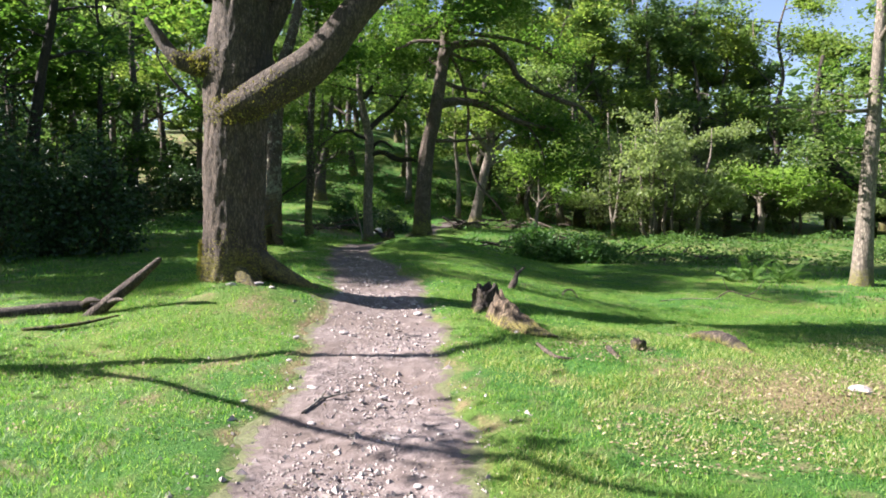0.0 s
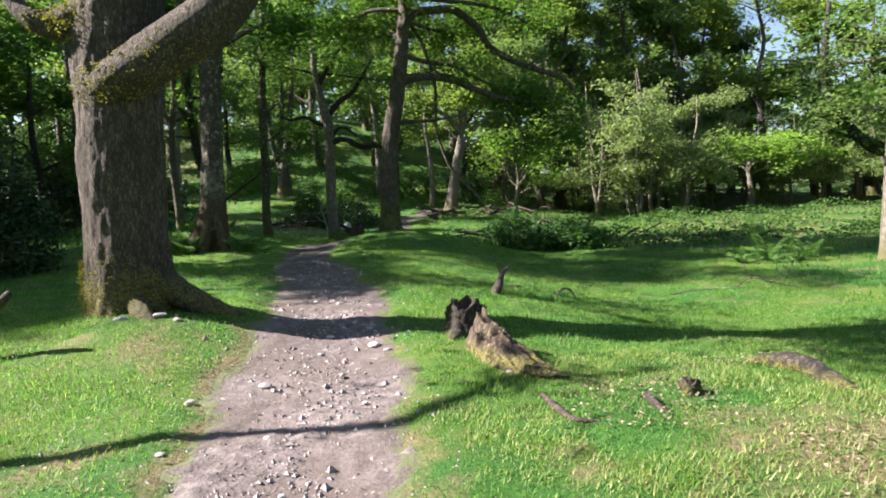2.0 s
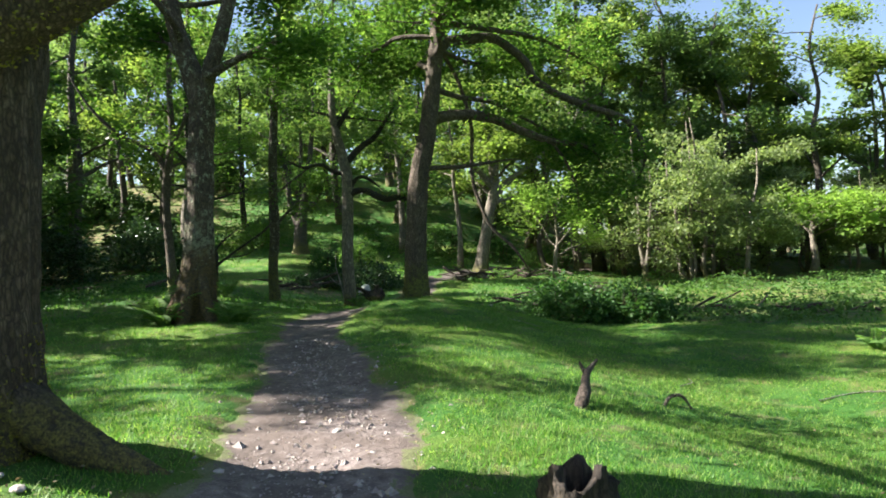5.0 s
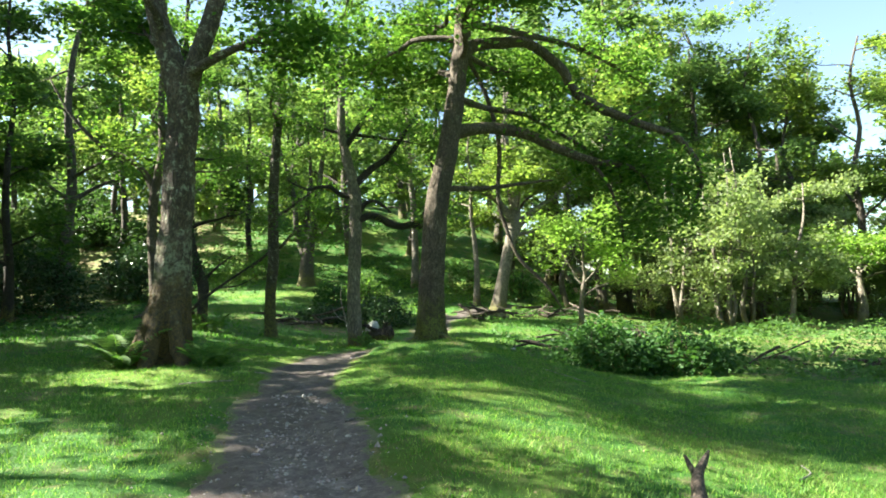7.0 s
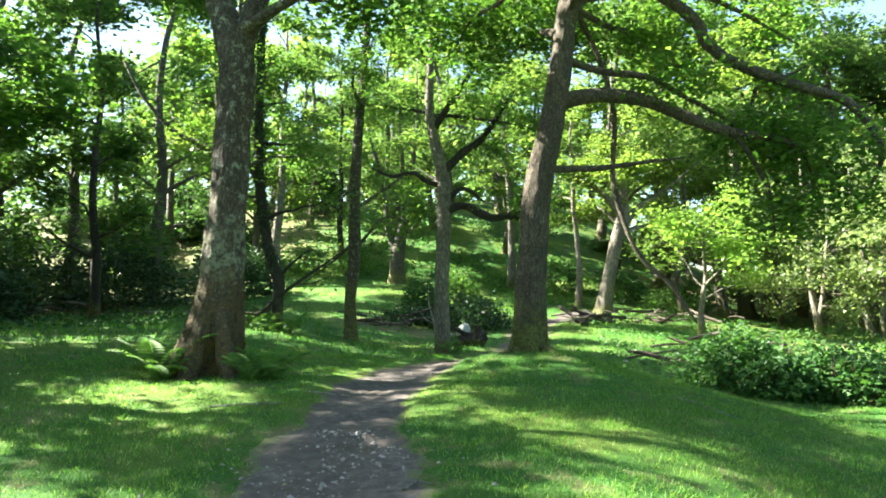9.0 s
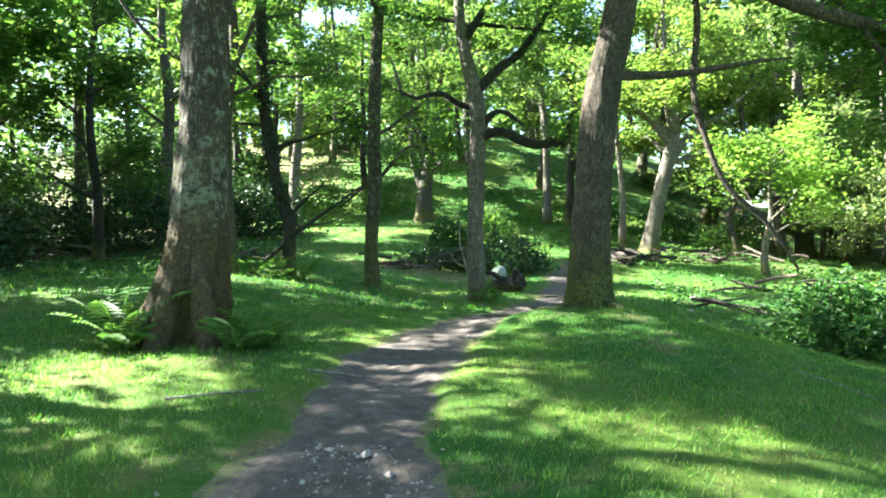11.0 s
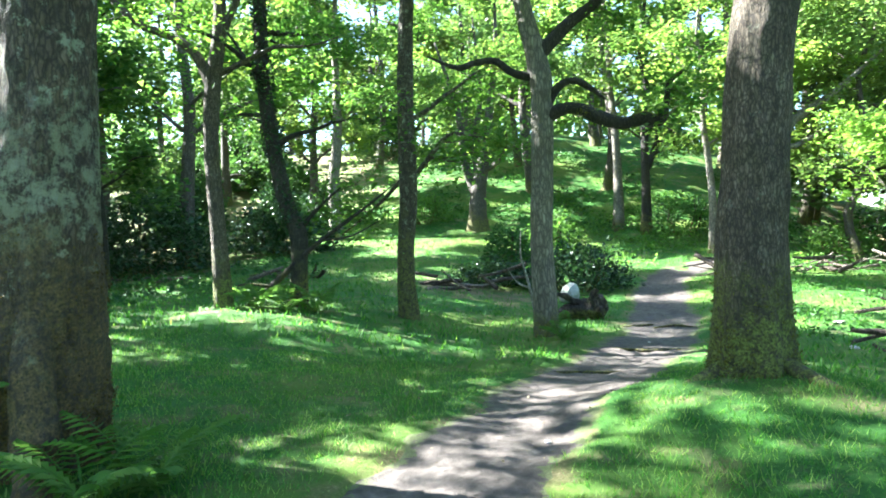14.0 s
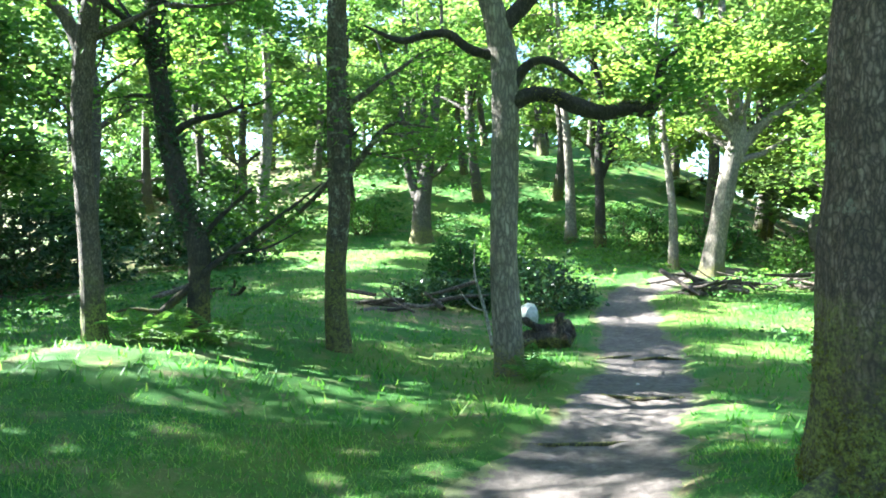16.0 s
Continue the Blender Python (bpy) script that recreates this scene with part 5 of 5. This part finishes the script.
wood_piece("dry_twig", [lying((5.9, 14.9, 0.02, 0.015), (6.1, 14.7, 0.2, 0.015), (6.4, 14.6, 0.12, 0.012), (6.9, 14.5, 0.05, 0.006)), lying((6.1, 14.7, 0.18, 0.012), (6.0, 14.7, 0.36, 0.009), (5.95, 14.7, 0.55, 0.004)), lying((6.4, 14.6, 0.1, 0.012), (6.6, 14.55, 0.25, 0.01), (6.75, 14.5, 0.5, 0.005))], M_DRY, "tangle of dry brown twigs in the turf", "dead wood", seg=6, seed=47)
wood_piece("thin_branch", [[(-4.9, 8.0, gz(-4.9, 8) + 0.01, 0.025), (-4.4, 8.2, gz(-4.4, 8.2) + 0.05, 0.025), (-4.0, 8.5, gz(-4, 8.5) + 0.05, 0.012)]], M_DARKBARK, "thin dark fallen branch", "dead wood", seg=7)
wood_piece("leaning_branch", [[(-8.0, 26.95, 1.05, 0.06), (-7.4, 27.05, 1.55, 0.055), (-6.9, 27.15, 2.0, 0.045), (-6.38, 27.3, 2.4, 0.035), (-5.9, 27.45, 2.75, 0.025), (-5.44, 27.6, 3.12, 0.01)],
                              [(-7.5, 27.0, 1.45, 0.03), (-7.9, 26.8, 1.5, 0.02), (-8.3, 26.7, 1.35, 0.01)], [(-6.6, 27.2, 2.2, 0.02), (-6.1, 27.2, 2.25, 0.015), (-5.6, 27.3, 2.5, 0.006)]],
           M_DARKBARK, "dead branch leaning against a slim tree", "dead wood", seed=11)
wood_piece("rotting_log", [[(-3.1, 30.35, 0.58, 0.1), (-2.85, 30.42, 0.64, 0.15), (-2.6, 30.5, 0.68, 0.2), (-2.4, 30.56, 0.7, 0.23), (-2.25, 30.6, 0.71, 0.21), (-2.16, 30.63, 0.7, 0.1)],
                           [(-2.7, 30.45, 0.8, 0.07), (-2.95, 30.3, 0.98, 0.05), (-3.25, 30.2, 1.02, 0.02)], [(-2.45, 30.45, 0.85, 0.08), (-2.38, 30.4, 1.02, 0.06), (-2.3, 30.38, 1.06, 0.03)],
                           [(-2.8, 30.3, 0.62, 0.06), (-3.1, 30.1, 0.6, 0.04), (-3.5, 29.95, 0.58, 0.02)]], M_ROT, "dark jagged rotting log beside the path", "dead wood", seg=26, rough=0.5, seed=12)
stone("boulder", -3.12, 33.2, 0.33, 21, M_BOULDER, "rounded whitish boulder behind a rotting log", 0.8, sink=0.15)
stone("boulder", -3.55, 33.0, 0.15, 22, M_BOULDER, "small whitish boulder beside a larger one", 0.7, sink=0.2)
DZ = gz(-3.5, 30.0)
wood_piece("bleached_branch", [[(-3.45, 30.0, DZ - 0.05, 0.03), (-3.56, 30.0, DZ + 0.55, 0.03), (-3.66, 30.0, DZ + 0.95, 0.026), (-3.74, 30.0, DZ + 1.3, 0.016), (-3.72, 30.0, DZ + 1.8, 0.006)],
                               [(-3.58, 30.0, DZ + 0.65, 0.02), (-3.8, 29.95, DZ + 0.75, 0.016), (-4.0, 29.9, DZ + 1.05, 0.006)]], M_BLEACHED, "bleached bare branch standing by a trunk", "dead wood", seg=8, seed=13)


def brushwood(x0, y0, w, n, seed, label):
    g = np.random.default_rng(seed)
    root = tagged(new("brushwood_pile"), label, "dead wood")
    root.location = rest(x0, y0)
    for k in range(n):
        a = g.normal(0, 0.5) + (3.14 if g.uniform() < 0.5 else 0)
        c = np.array([g.normal(0, w * 0.35), g.normal(0, 0.4), g.uniform(0.03, 0.5) * (1 if k % 3 else 0.4)])
        L, e = g.uniform(0.5, 1.5), g.normal(0.05, 0.3)
        dv = np.array([math.cos(a) * math.cos(e), math.sin(a) * math.cos(e), math.sin(e)])
        r = g.uniform(0.018, 0.07)
        ln = [[*(c - dv * L * 0.5), r], [*(c + g.normal(0, 0.06, 3)), r * 0.9], [*(c + dv * L * 0.5), r * 0.45]]
        for q in ln:
            q[2] = max(q[2], 0.02)
        part("stick", tube_mesh("stick", [spline(ln, 4)], M_DEAD if k % 4 == 0 else M_DRY, 7, 0.12, seed + k), root)
    return root


brushwood(1.2, 37.0, 2.2, 26, 31, "heap of dead branches beside the path bend")
brushwood(3.4, 38.5, 3.0, 22, 32, "scattered dead branches under the trees")
brushwood(3.2, 28.2, 2.6, 12, 38, "broken dead branches lying in the turf")
brushwood(5.2, 31.5, 3.0, 14, 39, "grey fallen branches among low plants")
brushwood(-5.8, 33.0, 2.2, 14, 33, "scattered grey twigs on the bank")
brushwood(-19.0, 33.5, 5.0, 20, 34, "pale dead branches under dark bushes")
brushwood(8.5, 24.5, 4.5, 12, 35, "fallen branches among the low plants")
brushwood(-10.5, 33.5, 2.4, 8, 36, "curved fallen bough on the bank")
for pts, lab in ([[(-1.95, 26.5, 0.0, 0.02), (-1.5, 26.3, 0.02, 0.035), (-1.1, 26.25, 0.01, 0.03), (-0.7, 26.4, -0.02, 0.015)], "dark tree root crossing the path"],
                 [[(-2.0, 29.4, 0.0, 0.02), (-1.7, 29.5, 0.03, 0.035), (-1.3, 29.7, 0.01, 0.02)], "dark root at the edge of the path"],
                 [[(-1.3, 29.3, 0.0, 0.02), (-0.9, 29.4, 0.02, 0.03), (-0.4, 29.2, -0.01, 0.015)], "short dark root across the path"],
                 [[(-2.75, 24.0, -0.01, 0.02), (-2.2, 24.1, 0.01, 0.03), (-1.6, 24.4, -0.01, 0.015)], "thin root crossing the path"]):
    wood_piece("path_root", [[(x, y + 0.06 * math.sin(x * 9), float(land(x, y)) - 0.05 + z, r * 0.7) for x, y, z, r in pts]], M_DARKBARK, lab, "tree root", seg=8, rough=0.15, seed=14, group="roots across the path")
for pts in ([(-1.1, 5.35), (-1.02, 5.6), (-1.0, 5.85)], [(-1.05, 5.6), (-0.9, 5.72), (-0.75, 5.85)], [(-1.3, 15.2), (-1.25, 15.45), (-1.15, 15.4)], [(-3.9, 17.6), (-3.6, 17.85), (-3.3, 18.05)], [(-3.2, 18.7), (-2.95, 18.75), (-2.7, 18.7)],
            [(1.3, 20.4), (1.6, 20.1), (1.9, 19.7)], [(4.6, 14.6), (5.3, 14.9), (6.0, 14.8)], [(3.0, 15.0), (3.3, 15.4), (3.4, 15.8)]):
    wood_piece("fallen_stick", [[(x, y, (float(land(x, y)) - 0.04 if abs(x - float(path_x(y))) < 0.7 else gz(x, y)) + 0.02, 0.012 - 0.003 * k) for k, (x, y) in enumerate(pts)]], M_BLEACHED, "pale dead stick lying on the ground", "stick", seg=6, group="sticks on the ground")
v, q = stump_shell(0.07, 0.13, 9, 14, 5)
ob = tagged(new("little_stump", mesh_np("little_stump", v, q, M_ROT, True)), "small brown cut stump in the grass", "stump")
ob.location = rest(2.07, 7.29)
for k, (x, y, r) in enumerate([(-0.83, 9.76, 0.085), (-0.34, 9.3, 0.11), (-0.2, 9.12, 0.07), (-0.5, 5.78, 0.06), (-1.15, 6.03, 0.075), (-1.3, 5.98, 0.045), (-0.33, 4.78, 0.05), (-1.64, 7.7, 0.08), (-1.18, 8.2, 0.09), (-0.02, 4.88, 0.04), (-0.15, 3.98, 0.05),
                              (-0.51, 5.6, 0.05), (-1.63, 5.6, 0.05), (-1.0, 5.2, 0.06), (-0.94, 11.5, 0.07), (-1.41, 12.4, 0.05), (-0.9, 7.0, 0.05), (-0.3, 7.6, 0.045), (-1.5, 6.7, 0.05), (-0.55, 8.3, 0.05), (-1.9, 14.2, 0.05), (-1.5, 13.6, 0.04), (-1.2, 14.7, 0.05), (-2.3, 16.4, 0.04), (-2.1, 21.0, 0.04), (-1.4, 27.2, 0.05)]):
    stone("path_stone", x, y, r * 0.62, 60 + k, M_STONE, "pale angular stone lying on the path" if r > 0.06 else "small pale stone lying on the path", 0.5, "stones on the path")
for k, (x, y, r) in enumerate([(-2.63, 9.75, 0.13), (-2.95, 9.62, 0.1), (-2.4, 9.7, 0.08), (3.3, 7.76, 0.12), (3.5, 5.75, 0.12), (3.75, 5.5, 0.09), (1.95, 30.5, 0.2), (1.4, 27.6, 0.14), (0.85, 8.0, 0.06)]):
    stone("loose_stone", x, y, r * 0.7, 120 + k, M_STONE, "pale flat stone half sunk in the turf", 0.45, "stones in the turf")


dice = np.random.default_rng(64)
for k in range(24):
    y = dice.uniform(3.4, 13.5)
    x = float(path_x(y)) + dice.uniform(-0.95, 0.95) * float(path_half(y))
    stone("path_stone", x, y, dice.uniform(0.018, 0.04), 150 + k, M_STONE, "small pale stone lying on the path", 0.5, "stones on the path")


def gravel(n, seed):
    """Crumbs and chips of stone over the path, as one mass."""
    g = np.random.default_rng(seed)
    y = 3 + 14 * g.uniform(0, 1, n) ** 2
    x = path_x(y) + g.normal(0, 0.45, n) * path_half(y) * 1.4
    r = g.gamma(1.4, 0.006, n) + 0.003
    base = np.array([(1, 0, 0), (-0.4, 0.85, 0), (-0.5, -0.8, 0), (0.1, 0.05, 0.7)])
    a = g.uniform(0, 6.28, n)
    rot = np.stack([np.stack([np.cos(a), -np.sin(a), 0 * a], -1), np.stack([np.sin(a), np.cos(a), 0 * a], -1), np.stack([0 * a, 0 * a, 1 + 0 * a], -1)], 1)
    v = np.einsum("nij,kj->nki", rot, base) * r[:, None, None] * g.uniform(0.7, 1.4, (n, 1, 3))
    v += np.stack([x, y, np.maximum(land(x, y) - 0.05, ground_z(x, y) - 0.005)], -1)[:, None]
    b = np.arange(n)[:, None] * 4
    return tagged(new("gravel", mesh_np("gravel", v.reshape(-1, 3), np.concatenate([b + [0, 1, 3], b + [1, 2, 3], b + [2, 0, 3]]), M_GRIT)), "scattered gravel and crumbs of stone", "gravel", kind="stuff")


gravel(9000, 3)


def litter(n, seed, box, keep, label):
    g = np.random.default_rng(seed)
    xy = strewn(g, n, *box)
    xy = xy[keep(xy[:, 0], xy[:, 1])]
    d = np.abs(xy[:, 0] - path_x(xy[:, 1])) / path_half(xy[:, 1])
    z = np.where(d < 0.95, land(xy[:, 0], xy[:, 1]) - 0.035, ground_z(xy[:, 0], xy[:, 1]) + 0.025)
    at = np.stack([xy[:, 0], xy[:, 1], z + g.uniform(0, 0.02, len(xy))], -1)
    return tagged(new("dead_leaves", leaves_mesh("dead_leaves", at, 0.031, M_LITTER, g, 0.75, 0.05)), label, "leaf litter", kind="stuff")


litter(9500, 7, (1.0, 6.5, 3.6, 8.5), lambda x, y: np.sin(x * 2.2 + 1) * np.sin(y * 2.4) + np.exp(-((x - 3.6) ** 2 / 3 + (y - 5.3) ** 2 / 1.6)) * 1.5 > 0.3, "dry brown leaves strewn over the grass")
litter(900, 8, (-3.6, 0.6, 3, 15), lambda x, y: np.abs(x - path_x(y)) < path_half(y) * 1.4, "dry leaves and twigs on the path")
litter(1200, 9, (-4.6, -1.4, 4.5, 9.9), lambda x, y: x < path_x(y) - path_half(y) * 0.9, "brown leaves at the path edge")
litter(5000, 10, (-9, 7, 10, 36), lambda x, y: np.sin(x * 1.3 + 2) * np.sin(y * 1.1) > 0.35, "brown leaves scattered under the trees")


# ---- ferns ----
def frond(g, length, pairs=13):
    vs, fs = [], []
    lift = g.uniform(1.0, 1.7)
    for k in range(pairs):
        f0 = (k + 1) / (pairs + 1)
        x = length * f0
        z = length * (lift * f0 - 0.8 * f0 ** 2)
        w = length * 0.3 * math.sin(math.pi * min(1, f0 * 0.9 + 0.12)) ** 0.8
        for s in (-1, 1):
            b = len(vs)
            vs += [(x - 0.012, 0, z), (x + 0.018, 0, z), (x + w * 0.35 + 0.012, s * w, z - 0.04 * w), (x + w * 0.1, s * w * 0.55, z + 0.02)]
            fs.append((b, b + 1, b + 2) if s > 0 else (b, b + 2, b + 1))
            fs.append((b, b + 2, b + 3) if s > 0 else (b, b + 3, b + 2))
    b = len(vs)
    for k in range(6):
        f0 = k / 5
        z = length * (lift * f0 - 0.8 * f0 ** 2)
        vs += [(length * f0, -0.006, z), (length * f0, 0.006, z)]
    for k in range(5):
        fs += [(b + 2 * k, b + 2 * k + 2, b + 2 * k + 3), (b + 2 * k, b + 2 * k + 3, b + 2 * k + 1)]
    return np.array(vs), np.array(fs)


def fern(x, y, size, seed, label):
    g = np.random.default_rng(seed)
    root = tagged(new("fern"), label, "fern", "ferns under the trees")
    root.location = rest(x, y, -0.01)
    for k in range(8):
        v, f = frond(g, size * g.uniform(0.7, 1.15))
        ob = part("frond", mesh_np("frond", v, f, M_FERN), root)
        ob.rotation_euler = (g.uniform(-0.2, 0.2), g.uniform(-0.15, 0.1), k * 0.8 + g.uniform(-0.25, 0.25))
    return root


for k, (x, y, sz) in enumerate([(-4.25, 19.4, 0.5), (-5.55, 19.3, 0.7), (-5.8, 19.7, 0.75), (-4.1, 19.7, 0.5), (-5.4, 19.2, 0.45), (-7.0, 26.6, 0.6), (-6.6, 26.9, 0.5), (-7.5, 26.5, 0.5), (8.0, 17.9, 0.6), (8.7, 17.8, 0.55), (7.4, 17.9, 0.5), (9.2, 18.2, 0.5), (-2.65, 27.2, 0.45)]):
    fern(x, y, sz, 700 + k, "green fern clump at the foot of a trunk" if x < 0 else "small green fern at the edge of the glade")


# ---- hazel understorey and the far wood ----
def understorey():
    g = np.random.default_rng(55)
    n, first = 0, None
    while n < 30:
        x, y = (g.uniform(-45, 46), g.uniform(14, 80)) if n < 16 else (g.uniform(-38, -17), g.uniform(40, 58))
        if (-17 < x < 5 and y < 68) or (-24 < x < 0 and y < 38) or x >= 4 or (x > -10 and y < 30) or abs(x - float(path_x(y))) < 3:
            continue
        n += 1
        if first is None:
            first = bush("hazel_bush", x, y, 1.9, 1.9, 3.0, 1500, 0.32, M_HAZEL, "tall leafy hazel bush under the far trees", 808, "hazel bushes of the wood")
            first_at = first.location.copy()
        else:
            sc = g.uniform(0.7, 1.35)
            copy_thing(first, Matrix.Translation((x, y, gz(x, y))) @ Matrix.Rotation(g.uniform(0, 6.28), 4, "Z") @ Matrix.Diagonal((sc, sc, sc * g.uniform(0.7, 1.3), 1)))


understorey()


def bank_bushes():
    g = np.random.default_rng(58)
    for k, (x, y, r, h) in enumerate([(-4.4, 41.5, 1.1, 1.6), (0.2, 45.2, 1.3, 1.5), (2.9, 44.5, 1.4, 1.8), (4.9, 42.2, 1.2, 1.4), (-5.6, 39.0, 0.9, 1.1), (6.6, 45.5, 1.6, 2.0), (-10.8, 46.5, 1.3, 1.7)]):
        bush("bramble_bush", x, y, r, r, h * g.uniform(0.85, 1.1), 1700, 0.13, M_FERN if k % 3 == 0 else M_BUSH, "loose leafy green bush on the wooded bank", 830 + k, "bushes on the bank", 0.5)


bank_bushes()


def far_wood(n, seed):
    """The wood beyond, too far to tell its trees apart: crowns of large leaf clumps in a wide ring, with haze put into
    their pale colour.
    """
    g = np.random.default_rng(seed)
    m = 330
    az, rad = g.uniform(0, 2 * np.pi, m), g.uniform(66, 116, m)
    c = np.stack([rad * np.cos(az), 25 + rad * np.sin(az)], -1)
    hz = g.uniform(3, 19, m) * 1.5
    idx = g.integers(0, m, n)
    d = g.normal(0, 1, (n, 3)) * [3.0, 3.0, 2.6]
    at = np.stack([c[idx, 0] + d[:, 0], c[idx, 1] + d[:, 1], land(c[idx, 0], c[idx, 1]) + np.maximum(hz[idx] * 0.6 + d[:, 2], 0.4)], -1)
    return tagged(new("far_wood", leaves_mesh("far_wood", at, 1.25, M_HAZYLEAF, g, 0.45)), "distant green wood behind the trees", "woodland", kind="stuff")


far_wood(64000, 91)
